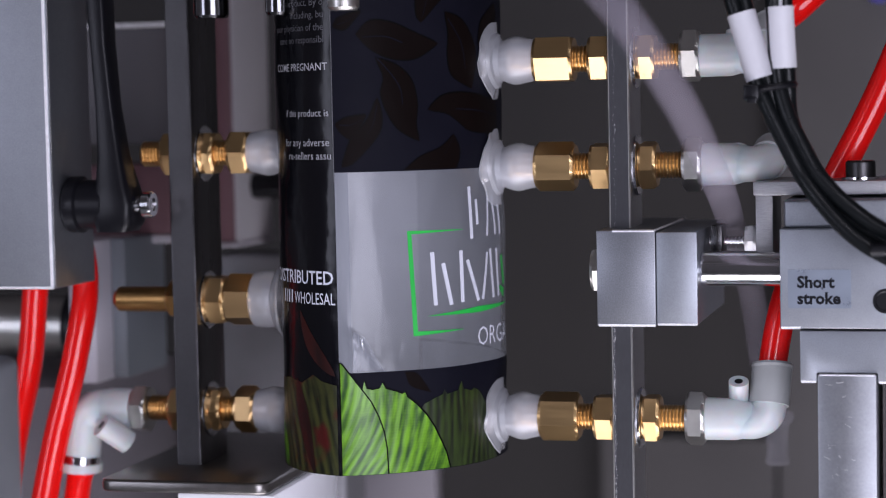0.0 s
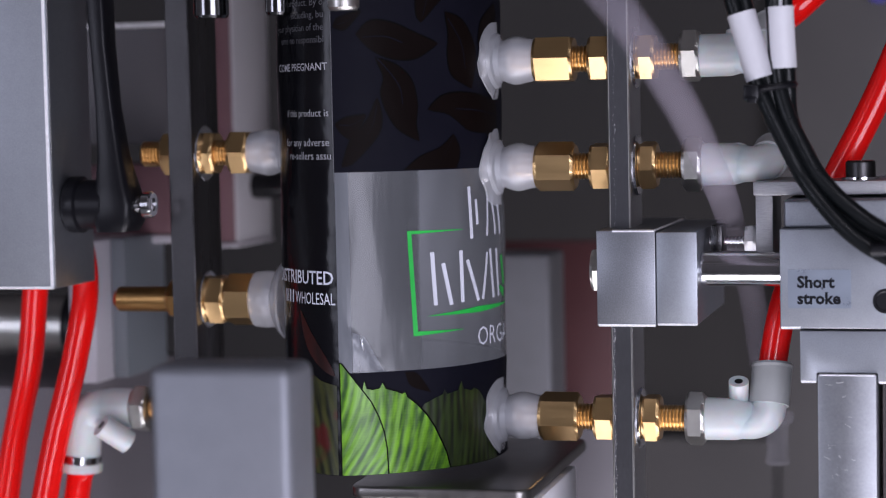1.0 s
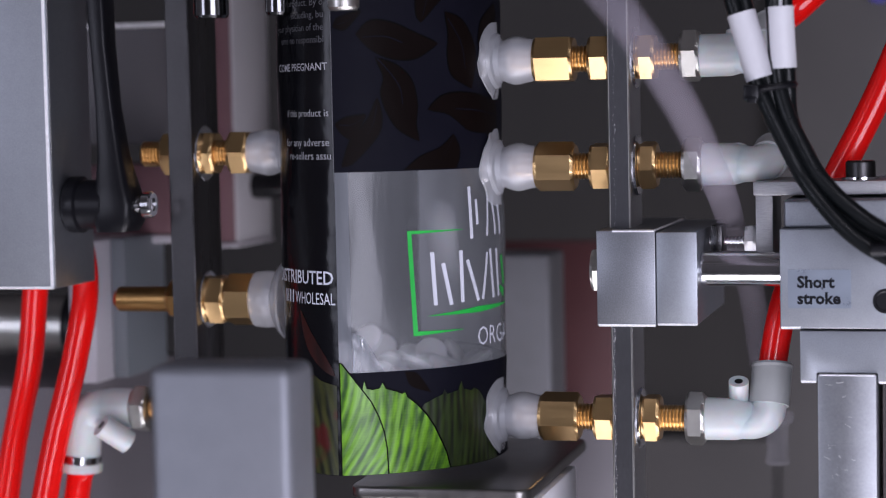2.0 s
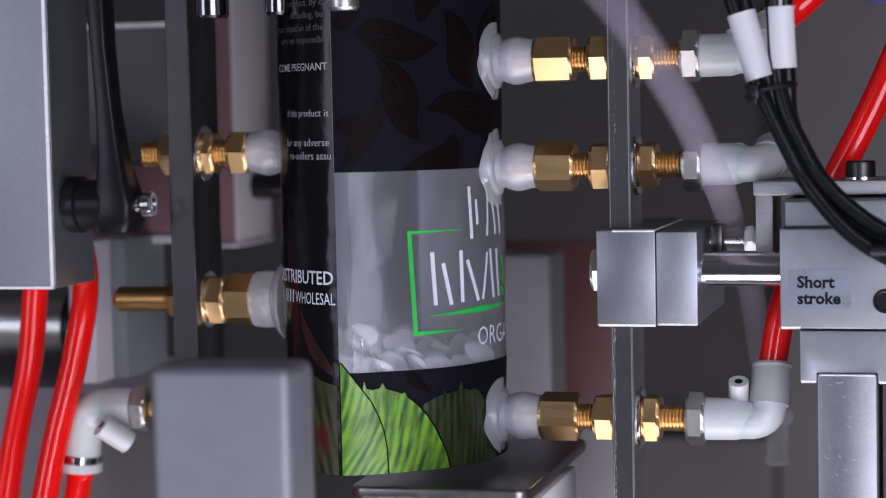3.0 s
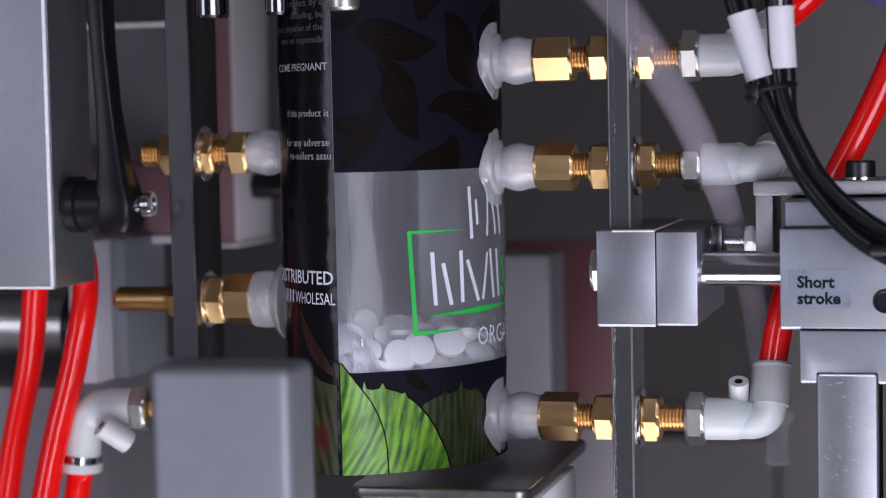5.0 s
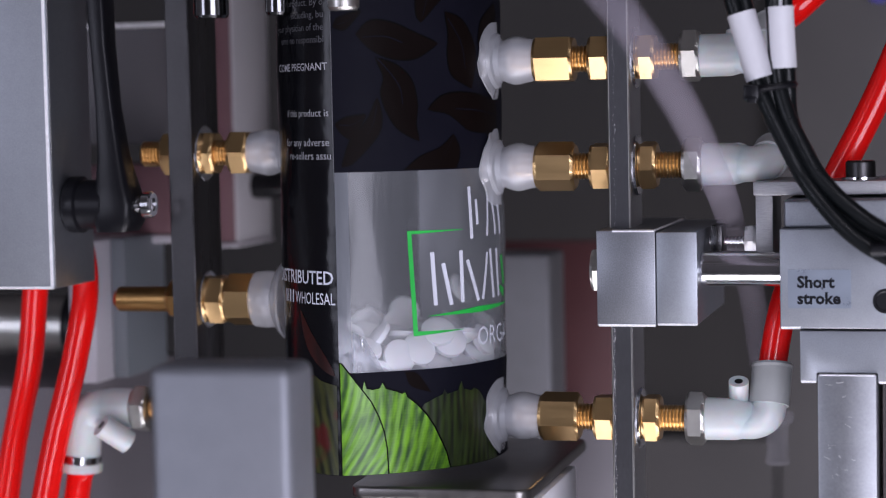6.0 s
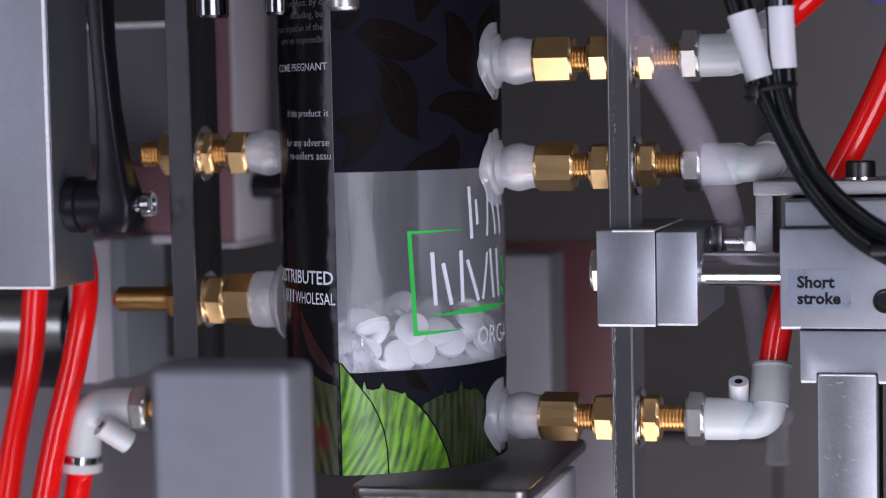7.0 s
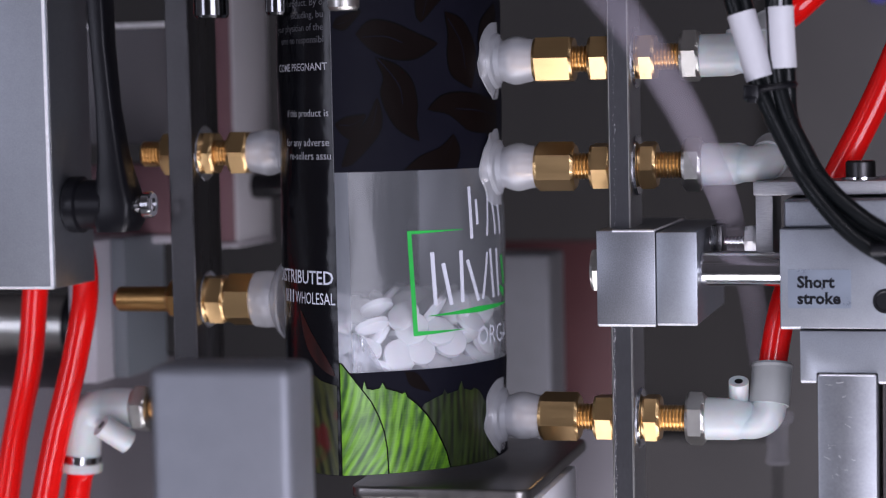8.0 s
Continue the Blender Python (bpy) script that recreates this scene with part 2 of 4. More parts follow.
slab("wall_east", 1.4, 1.5, -2.1, 0.7, 0, 3, WALL, "dull grey-brown hall wall")
slab("wall_west", -1.5, -1.4, -2.1, 0.7, 0, 3, WALL, "dull grey-brown hall wall")
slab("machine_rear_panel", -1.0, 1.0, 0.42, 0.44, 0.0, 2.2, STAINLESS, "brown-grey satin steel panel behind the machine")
# Added panels give the background paler zones, placed to fit the camera's view.
slab("machine_panel_right", 0.052, 0.6, 0.4, 0.418, 0.0, 2.2, REAR_PAINT, "added grey panel for a paler background zone")
slab("machine_panel_lower", -0.03, 0.05, 0.402, 0.418, 0.0, 0.985, REAR_PAINT, "added lower grey panel for a paler background zone")
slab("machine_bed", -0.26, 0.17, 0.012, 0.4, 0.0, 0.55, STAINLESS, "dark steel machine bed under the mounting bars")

# ---------------------------------------------------------------- suction fittings on their bars
AXIS_Y = 40.0


def suction_fitting(x, z, turn, label, nut=6.1, gap=4.2, body=11.4, way=1, nut_turn=0.5236):
    """Bellows cup on a brass nipple, clamped on a bar by two nuts. x: the bar's face towards the cup; way: 1 if the cup points to -x."""
    c = (0, AXIS_Y, z)
    g = thing("suction_fitting", x, AXIS_Y, z, label, "suction cup", "suction fittings")
    h0 = -0.5 - nut - gap  # near end of the hexagonal body
    h1 = h0 - body

    def put(name, bm, mat, text="", smooth=True):
        if way < 0:
            for v in bm.verts:
                v.co.x = 2 * x - v.co.x
        return part(name, bm, mat, g, text, smooth)
    # inside of the lip, its rim, a raised ring, the neck and the bulged body, then back inside
    lip = [(-11.9, 5.0), (-12.0, 8.0), (-11.9, 10.5), (-11.6, 10.95), (-11.2, 10.9), (-11.05, 9.6), (-10.95, 8.0), (-10.5, 7.75), (-10.0, 7.45), (-9.8, 6.5), (-9.3, 5.75), (-8.6, 5.9), (-7.2, 6.5), (-5.6, 6.85), (-4.0, 6.75),
           (-2.4, 6.3), (0.0, 5.85), (0.2, 5.3), (0.2, 4.8), (-3, 5.0), (-6, 5.4), (-8.4, 4.9), (-9.6, 4.4), (-11, 4.6)]
    bm = lathe(lip, (x + h1, AXIS_Y, z), segments=64, close=False)
    # the soft lip lies over the bulge of the film and gives way unevenly
    for v in bm.verts:
        a = math.atan2(v.co.z - z, v.co.y - AXIS_Y)
        r = math.hypot(v.co.z - z, v.co.y - AXIS_Y)
        if r > 5.8 and v.co.x < x + h1 - 9.7:
            v.co.x -= 0.021 * (v.co.y - AXIS_Y) ** 2
            v.co.x += max(0, r - 7.6) * (0.13 * math.sin(2 * a + 0.6 + z) + 0.12 * math.sin(5 * a + z) + 0.05 * math.sin(9 * a))
    put("cup", bm, SILICONE, "milky translucent silicone cup")
    put("core", lathe([(-7.6, 0.1), (-7.6, 3.4), (-7.2, 4.3), (-5.6, 4.4), (-5.4, 3.9), (-3.4, 3.9), (-3.2, 4.5), (0.3, 4.5), (0.3, 0.1)], (x + h1, AXIS_Y, z), segments=32), BRASS)
    put("hex_socket", hexagon(x + h1, x + h0, 12.0, c, turn), BRASS, smooth=False)
    put("stud", thread(x + h0 - 0.5, x + 19.2, 3.75, c), BRASS)
    put("inner_nut", hexagon(x - 0.5 - nut, x - 0.5, 11.8, c, nut_turn), BRASS, smooth=False)
    put("inner_washer", lathe([(-0.55, 4), (-0.55, 7.9), (-0.3, 8.2), (0, 8.2), (0, 4)], (x, AXIS_Y, z), close=False), STEEL)
    put("outer_washer", lathe([(6.0, 4), (6.0, 8.3), (6.5, 8.5), (7.0, 8.2), (7.0, 4)], (x, AXIS_Y, z), close=False), STEEL)
    put("outer_nut", hexagon(x + 7.1, x + 12.2, 12.0, c, nut_turn + 0.05), BRASS, smooth=False)
    return g


def elbow_fitting(x, z, label, leg=11.0):
    """Push-in elbow: hexagonal collar, moulded body, leg with release ring, side lug. The leg points up."""
    c = (0, AXIS_Y, z)
    g = thing("elbow_fitting", x, AXIS_Y, z, label, "pipe fitting", "push-in elbows")
    part("collar", hexagon(x, x + 5.4, 13.0, c, 0.36), NICKEL, g, "nickel-plated hexagonal collar", smooth=False)
    r = 5.7
    bm = lathe([(5.3, 3), (5.3, r), (5.6, r + 0.2), (14, r + 0.1), (16.5, r - 0.6), (18.5, r - 0.9), (19, 2)], (x, AXIS_Y, z))
    hose([(x + 15, AXIS_Y, z - 0.6), (x + 18.5, AXIS_Y, z - 0.5), (x + 21.4, AXIS_Y, z + 0.9), (x + 22.6, AXIS_Y, z + 4.2), (x + 23.2, AXIS_Y, z + leg)], 4.9, n=6, segments=32, bm=bm)
    part("body", bm, FITTING, g)
    bm = hose([(x + 22.6, AXIS_Y, z + 4.2), (x + 23.3, AXIS_Y, z + leg + 0.2)], 5.55, n=4, segments=32)
    part("leg_sleeve", bm, FITTING_GREY, g)
    part("release_ring", lathe([(leg - 0.2, 4.4), (leg - 0.2, 5.6), (leg + 0.5, 5.8), (leg + 1.2, 5.5), (leg + 1.2, 4.1), (leg, 4.1)], (x + 23.3, AXIS_Y, z), "z", close=False), FITTING_GREY, g)
    d = Vector((0.05, -0.703, 0.707))
    tip = Vector((x + 14.6, AXIS_Y - 4.5, z + 9.8))
    lug = part("lug", hose([tip - 8 * d, tip], 2.75, n=4, segments=28), FITTING, g)
    # The lug is solid; a black disc paints the shade inside its bore.
    part("lug_bore_disc", hose([tip - 1.5 * d, tip + 0.06 * d], 1.15, n=2, segments=20), BLACK, lug, "black disc in place of a shaded bore")
    return g


BAR_R, BAR_L = 39.6, -82.0
suction_fitting(BAR_R, 50.3, 0.48, "milky silicone suction cup on brass fitting, upper row", nut_turn=0.5)
suction_fitting(BAR_R, 20.4, 0.03, "milky silicone suction cup on brass fitting, middle row", nut_turn=0.66)
suction_fitting(BAR_R, -50.3, 0.8, "milky silicone suction cup on brass fitting, lowest row", nut_turn=0.515)

low = elbow_fitting(58.9, -50.3, "white plastic push-in elbow feeding the lowest cup", 14.5)
low.matrix_basis = pose(*at(58.9, AXIS_Y, -50.3), -18, 0, 0)
up = copy_thing(low, pose(*at(58.6, AXIS_Y, 50.3), -60, 0, 0))
up["label"] = "white plastic push-in elbow feeding the upper cup"
mid = copy_thing(low, pose(*at(58.9, AXIS_Y, 20.4), -80, 0, 0))
mid["label"] = "white plastic push-in elbow turned away from the bar"
for elbow in (up, mid):  # shorter lugs on these two
    for child in elbow.children:
        if child.name.startswith("lug"):
            child.location -= Vector((0.05, -0.703, 0.707)) * 2.4 * MM

# fittings of the other bar face the opposite way
for z, turn in ((25.7, 0.5), (-49.8, 0.9)):
    suction_fitting(BAR_L, z, turn, "milky silicone suction cup on brass nipple, opposite bar", 3.8, 4.2, 6.2, -1)


def wide_fitting(z):
    """The middle cup of the far bar has a longer brass body and a plain brass nipple behind the bar."""
    c = (0, AXIS_Y, z)
    g = thing("suction_fitting", BAR_L, AXIS_Y, z, "wide milky suction cup on long brass body", "suction cup", "suction fittings")
    prof = [(14.5, 4), (14.5, 7.2), (15.2, 8.1), (18.5, 8.4), (20.6, 8.2), (21.4, 7.8), (22.2, 9.2), (23.2, 10.6), (24.4, 11.6), (25.0, 11.4), (24.4, 9.2), (23.6, 7.4), (22.5, 5.6), (20, 4.5), (16, 4)]
    part("cup", lathe(prof, (BAR_L, AXIS_Y, z), segments=48, close=False), SILICONE, g, "milky translucent silicone cup")
    part("hex_socket", hexagon(BAR_L + 6.4, BAR_L + 15.2, 13.4, c, 0.15), BRASS, g, smooth=False)
    part("inner_nut", hexagon(BAR_L + 0.6, BAR_L + 6.6, 13.2, c, 0.56), BRASS, g, smooth=False)
    part("inner_washer", lathe([(0, 4), (0, 8.3), (0.3, 8.5), (0.6, 8.2), (0.6, 4)], (BAR_L, AXIS_Y, z), close=False), STEEL, g)
    part("outer_nut", hexagon(BAR_L - 11.6, BAR_L - 7.4, 10.5, c, 0.3), BRASS_OLD, g, smooth=False)
    bm = lathe([(-29.5, 0.1), (-29.5, 2.4), (-28.6, 3.2), (-28, 3.7), (-12.6, 3.75), (-12.2, 4.2), (-11.4, 4.2)], (BAR_L, AXIS_Y, z))
    part("nipple", bm, BRASS_OLD, g, "dull brass nipple with a coned end")
    return g


wide_fitting(-17.3)
g = thing("elbow_fitting", -101, AXIS_Y, -50.2, "white plastic push-in elbow with red tube below", "pipe fitting", "push-in elbows")
part("collar", hexagon(-106.4, -101.4, 12.6, (0, AXIS_Y, -50.2), 0.25), NICKEL, g, "nickel-plated hexagonal collar", smooth=False)
bm = lathe([(0, 3), (0, 5.6), (-0.4, 6.0), (-8.5, 6.0), (-10.5, 5.2), (-12.5, 5.0), (-13, 2)], (-106.3, AXIS_Y, -50.2))
hose([(-114, AXIS_Y, -50.2), (-118.5, AXIS_Y, -50.4), (-121.8, AXIS_Y, -52.4), (-123.2, AXIS_Y, -56), (-124.2, AXIS_Y, -64.6)], 5.6, n=6, segments=32, bm=bm)
part("body", bm, FITTING, g)
part("steel_band", hose([(-124.1, AXIS_Y, -64.4), (-124.4, AXIS_Y, -66.8)], 5.75, n=3, segments=32), STEEL, g, "bright steel band")
part("release_ring", hose([(-124.4, AXIS_Y, -66.8), (-124.6, AXIS_Y, -69.4)], 6.3, n=3, segments=32), FITTING, g)
lug = part("lug", hose([(-112.6, 29.0, -53.6), (-109.6, 31.5, -56.6), (-107.6, 33.5, -58.6), (-106.7, 34.4, -59.5)], 3.5, n=4, segments=24), FITTING, g)
part("lug_foot", hose([(-116.5, 38, -53.5), (-110.5, 32.5, -56.0)], 2.6, n=3, segments=20), FITTING, g)
# Black disc for the shaded hole, not a real opening.
part("lug_hole_disc", hose([(-111.4, 30.0, -54.8), (-112.7, 28.92, -53.5)], 1.3, n=2, segments=20), BLACK, lug, "black disc in place of a shaded bore")


def flat_bar(name, x0, x1, y0, y1, z0, z1, mat, edge, label):
    g = thing(name, (x0 + x1) / 2, (y0 + y1) / 2, z0, label, "mounting bar", "cup mounting bars")
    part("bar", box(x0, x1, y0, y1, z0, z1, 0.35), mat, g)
    part("edge_face", box(x0 + 0.4, x1 - 0.45, y0 - 0.08, y0 + 0.3, z0 + 1, z1 - 1, 0), edge, g, "sawn grey edge with tool marks, darker than the sides")
    if edge is EDGE:
        # Brighter metal on both corners stands for the shine along the chamfers.
        part("corner_chamfer", prism([(x1 - 0.55, y0 - 0.1), (x1 - 0.3, y0 - 0.1), (x1 + 0.02, y0 + 0.25), (x1 - 0.3, y0 + 0.4)], "z", z0 + 1, z1 - 1), NICKEL, g, "chamfered corner with painted-on highlight")
        part("corner_chamfer", prism([(x0 + 0.45, y0 - 0.1), (x0 + 0.25, y0 - 0.1), (x0 - 0.02, y0 + 0.25), (x0 + 0.3, y0 + 0.4)], "z", z0 + 1, z1 - 1), NICKEL, g, "chamfered corner with painted-on highlight")
        burr = bmesh.new()
        rnd = random.Random(2)
        zz = -75.0
        while zz < 80:
            low = zz < -10
            h = rnd.uniform(0.1, 0.45)
            bx = x0 + (0.75 if low else 1.7) + 0.2 * math.sin(zz * 0.9) * math.sin(zz * 0.23) + rnd.gauss(0, 0.14)
            box(bx, bx + rnd.uniform(0.05, 0.3 if low else 0.16), y0 - 0.12, y0, zz, zz + h, 0, bm=burr)
            zz += h + max(0.0, rnd.gauss(0.0 if low else 0.7, 0.4))
        tagged(part("burr_line", burr, BURR, g, "bright burrs along the sawn edge", smooth=False), kind="stuff")
    return g


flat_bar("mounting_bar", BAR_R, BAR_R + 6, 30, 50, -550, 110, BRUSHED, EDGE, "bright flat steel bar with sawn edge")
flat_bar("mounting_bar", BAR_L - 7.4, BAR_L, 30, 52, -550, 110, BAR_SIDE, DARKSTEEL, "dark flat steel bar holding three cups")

# ---------------------------------------------------------------- twin-rod cylinder
g = thing("clamp_block", 51, 50, -22.5, "aluminium clamp block on two piston rods", "clamp block")
part("bar_jaw", box(37.6, 53.6, 20, 82, -22.5, 3.5, 0.35), ALU_DARK, g, "dark machined aluminium jaw")
part("rod_yoke", box(53.75, 64.8, 20.6, 82, -22.2, 2.9, 0.35), ALU, g)
# Strips paint the bright lines that light leaves along the block's edges.
part("jaw_lower_edge", prism([(19.9, -21.9), (19.9, -22.4), (20.5, -22.65), (20.8, -22.3)], "x", 38, 53.4), GLINT_METAL, g, "lower edge with painted-on highlight")
part("yoke_lower_edge", prism([(20.5, -21.7), (20.5, -22.1), (21.1, -22.35), (21.4, -22.0)], "x", 54, 64.6), GLINT_METAL, g, "lower edge with painted-on highlight")
part("jaw_top_edge", prism([(53.0, 3.55), (53.35, 3.6), (53.68, 3.2), (53.3, 3.1)], "y", 20.3, 76), GLINT_METAL, g, "worn upper edge with painted-on highlight")
part("jaw_front_edge", prism([(19.92, 3.0), (19.92, 3.3), (20.3, 3.6), (20.6, 3.3)], "x", 42, 53.4), GLINT_METAL, g, "worn upper edge with painted-on highlight")
part("clamp_screw", hexagon(34.6, 37.7, 11.2, (0, 31, -8), 0.5), NICKEL, g, "nickel-plated hexagonal screw head", smooth=False)
part("stop_stud", thread(64.8, 76.0, 1.3, (0, 45, -1)), STEEL, g)
part("stop_block", box(66.4, 69.4, 38, 50, -4.4, 3.6, 0.3), BAR_SIDE, g, "small dark steel stop block")

for y in (29.5, 72):
    single("piston_rod", lathe([(0, 0.1), (0, 4.3), (0.5, 4.8), (22.5, 4.8), (22.5, 0.1)], (64.7, y, -7.6), segments=48), STEEL, 64.7, y, -7.6, "polished chrome piston rod of the short cylinder", "piston rod", "piston rods")

g = thing("pneumatic_cylinder", 120, 50, -23, "blasted aluminium pneumatic cylinder with paper sticker", "cylinder")
part("body", box(86.7, 150, 20, 85, -22.9, 3.6, 0.5), ALU, g)
part("lower_edge", prism([(19.9, -22.3), (19.9, -22.8), (20.6, -23.05), (20.9, -22.6)], "x", 87, 92), GLINT_METAL, g, "lower edge with painted-on highlight")
part("upper_body", box(87.6, 150, 23, 80, 3.6, 11.2, 0.9, 3), ALU, g)
# Flat black disc on the face paints the dark inside of the port.
bm = lathe([(0, 0.1), (0, 2.3), (-0.2, 2.6), (-0.2, 3.2), (0.2, 3.3)], (114, 19.9, -15.5), "y", 28)
part("port", bm, BLACK, g, "black disc in place of the air port's hole")
g_cyl = g

g = thing("stop_bracket", 100, 50, -5, "bent steel stop bracket over the cylinder", "bracket")
part("leg", box(78.9, 83.6, 36, 62, -5.0, 12.2, 0.3), BRUSHED, g)
part("top_plate", box(78.9, 150, 30, 66, 12.0, 15.8, 0.4), BRUSHED, g)
part("stop_nut", hexagon(75.2, 78.4, 8.0, (0, 45, -1), 0.5236), GLINT_METAL, g, smooth=False)

g = thing("cap_screw", 107, 38, 15.8, "dark socket cap screw on the bracket", "screw")
part("washer", lathe([(0, 2), (0, 5.0), (0.7, 5.0), (0.7, 2)], (107, 38, 15.8), "z", close=False), STEEL, g)
part("head", lathe([(0.7, 0.1), (0.7, 4.0), (4.6, 4.0), (5.1, 3.6), (5.1, 2.0), (2.6, 2.0), (2.6, 0.1)], (107, 38, 15.8), "z", 32), DARKSTEEL, g)

g = thing("lower_mount", 120, 45, -60, "aluminium mounting plate with slotted lower edge", "mounting plate")
part("plate", prism([(91.8, -23.4), (150, -23.4), (150, -37.2), (111.9, -37.2), (111.9, -34.6), (96.2, -34.6), (96.2, -37.2), (91.8, -37.2)], "y", 20, 80, 0.3), ALU, g)
part("slot_edge", prism([(19.9, -36.6), (19.9, -37.1), (20.5, -37.35), (20.8, -36.9)], "x", 92.1, 95.9), GLINT_METAL, g, "lower edge with painted-on highlight")
part("slot_edge", prism([(19.9, -36.6), (19.9, -37.1), (20.5, -37.35), (20.8, -36.9)], "x", 112.3, 148), GLINT_METAL, g, "lower edge with painted-on highlight")
g = thing("foot_bracket", 104, 40, -550, "zinc-plated steel foot bracket, scratched", "bracket")
part("plate", box(96.4, 111.6, 19, 60, -550, -34.8, 0.35), ZINC, g)
part("top_edge", prism([(18.9, -35.2), (18.9, -34.95), (19.3, -34.7), (19.7, -34.9)], "x", 96.8, 111.2), GLINT_METAL, g, "worn upper edge with painted-on highlight")
scratch = bmesh.new()
rnd = random.Random(11)
for _ in range(14):
    sx, sz, sl, sa = rnd.uniform(98, 110), rnd.uniform(-62, -37), rnd.uniform(0.4, 1.8), rnd.uniform(-1.2, 0.4)
    hose([(sx, 18.98, sz), (sx + sl * math.cos(sa), 18.98, sz + sl * math.sin(sa))], rnd.uniform(0.02, 0.05), n=1, segments=5, bm=scratch)
tagged(part("scratches", scratch, GLINT_METAL, g, "fine bright scratches", smooth=False), kind="stuff")
single("side_post", box(113.5, 150, 32, 80, -550, -39, 0.5), PALE, 130, 55, -550, "pale painted post beside the bracket", "post")


# sticker with its two words
def words(text, size, bold=0.0):
    """Flat letters as a mesh with x to the right and y up; returns vertices and faces in millimetres."""
    cu = bpy.data.curves.new("letters", "FONT")
    cu.body, cu.size, cu.offset, cu.resolution_u = text, size, bold, 2
    ob = bpy.data.objects.new("letters", cu)
    scene.collection.objects.link(ob)
    dg = bpy.context.evaluated_depsgraph_get()
    me = ob.evaluated_get(dg).to_mesh()
    verts = [tuple(v.co) for v in me.vertices]
    faces = [tuple(p.vertices) for p in me.polygons]
    ob.evaluated_get(dg).to_mesh_clear()
    bpy.data.objects.remove(ob)
    bpy.data.curves.remove(cu)
    return verts, faces


INK = material("black_ink", (0.008, 0.008, 0.012), 0.6, 0.0, 500, 0.1, 0.0, Specular_IOR_Level=0.15)
STICKER = material("clear_grey_sticker", (0.33, 0.375, 0.45), 0.3, 0.6, 200, 0.06, 0.0)
sticker = part("sticker", box(88.8, 105.2, 19.86, 20.0, -17.4, -7.2, 0.0), STICKER, g_cyl, "glossy grey label tape")
for text, z in (("Short", -11.9), ("stroke", -16.2)):
    verts, faces = words(text, 4.3, 0.16)
    bm = bmesh.new()
    vs = [bm.verts.new((91.2 + v[0] * 1.0, 19.8, z + v[1])) for v in verts]
    for f in faces:
        bm.faces.new([vs[i] for i in f])
    part("lettering", bm, INK, sticker, "black printed word " + text, smooth=False)

# ---------------------------------------------------------------- cables and tubes
g = thing("cable_bundle", 88, 5, 41, "bundle of black cables with white sleeves and tie", "cable")
runs = [((75.8, 4.2, 66.2), (77.5, 4.2, 60.2), (79.9, 4.2, 51.4), (82.5, 4.2, 42.6), (86.0, 4, 34.3), (90.2, 4, 25.6), (94.1, 4, 18.0), (98.6, 3, 11.6), (103.9, 2, 5.5), (109.5, 1, 0.8), (118, 0, -4)),
        ((78.6, 5.8, 66.2), (80.2, 5.8, 60.2), (82.6, 5.8, 51.4), (85.2, 5.8, 42.6), (88.0, 6.2, 34.0), (92.0, 6.6, 25.8), (96.0, 6.6, 18.5), (100.5, 6.2, 12.4), (105.7, 5.6, 7.1), (111.3, 5, 2.9), (119, 4, -1.5)),
        ((86.9, 5.2, 66), (87.2, 5.2, 60.2), (87.6, 5.2, 51.5), (88.2, 5.0, 42.0), (90.5, 4.4, 33.5), (94.1, 4.2, 25.8), (97.9, 4, 18.7), (102.5, 3.5, 13.1), (107.6, 3, 8.6), (113.0, 2, 4.8), (120, 1, 1.2)),
        ((89.6, 6.8, 66), (89.8, 6.8, 60.3), (90.1, 6.8, 51.6), (90.4, 6.8, 42), (90.8, 7.6, 33.5), (93.6, 8, 25.4), (97.4, 8, 18.4), (102.2, 8, 12.5), (107.2, 7, 7.5), (112.6, 6.5, 3.5), (120, 6, 0.0))]
for run in runs:
    part("cable", hose(run, 2.1, n=8, segments=20), RUBBER, g)
part("white_core", hose([(88.9, 4.2, 75), (88.8, 4.2, 60)], 0.6, n=4, segments=10), SLEEVE, g, "thin white wire")
part("sleeve", hose([(78.9, 5.0, 60.0), (81.3, 5.0, 51.2), (83.6, 5.0, 43.2)], 3.7, n=6, segments=28), SLEEVE, g, "white sleeve, slightly tilted")
part("sleeve", hose([(88.5, 6, 61.3), (88.8, 6, 54.4), (89.2, 6, 45.6)], 3.6, n=6, segments=28), SLEEVE, g, "white sleeve, upright")
tie = bmesh.new()
ring = [(86.6 + 5.6 * math.cos(a), 6 + 4.6 * math.sin(a), 40.8 + 0.7 * math.cos(a)) for a in (2 * math.pi * i / 24 for i in range(25))]
hose(ring, 0.9, n=2, segments=8, bm=tie)
box(79.6, 83.6, 0.6, 3.6, 37.6, 41.6, 0.5, bm=tie)
box(80.4, 83.2, 0.2, 1.2, 36.9, 38.4, 0.3, bm=tie)
part("cable_tie", tie, BLACK, g, "black nylon cable tie")
lump = bmesh.new()
lathe([(-2, 0.1), (-2, 1.7), (2, 1.7), (2, 0.1)], (113.4, -2, -0.5), segments=20, bm=lump)
part("clip", lump, BLACK, g)


def tube(points, radius, mat, label, group=""):
    p = points[0]
    return single("air_tube", hose(points, radius, n=12, segments=24), mat, *p, label, "air tube", group)


tube([(-134.5, 44, 30), (-136.6, 42, 0), (-137.7, 40, -15), (-140.6, 40, -38), (-148.5, 40, -72), (-160, 38, -150)], 3.9, RED, "red air tube hanging beside the frame block", "red air tubes")
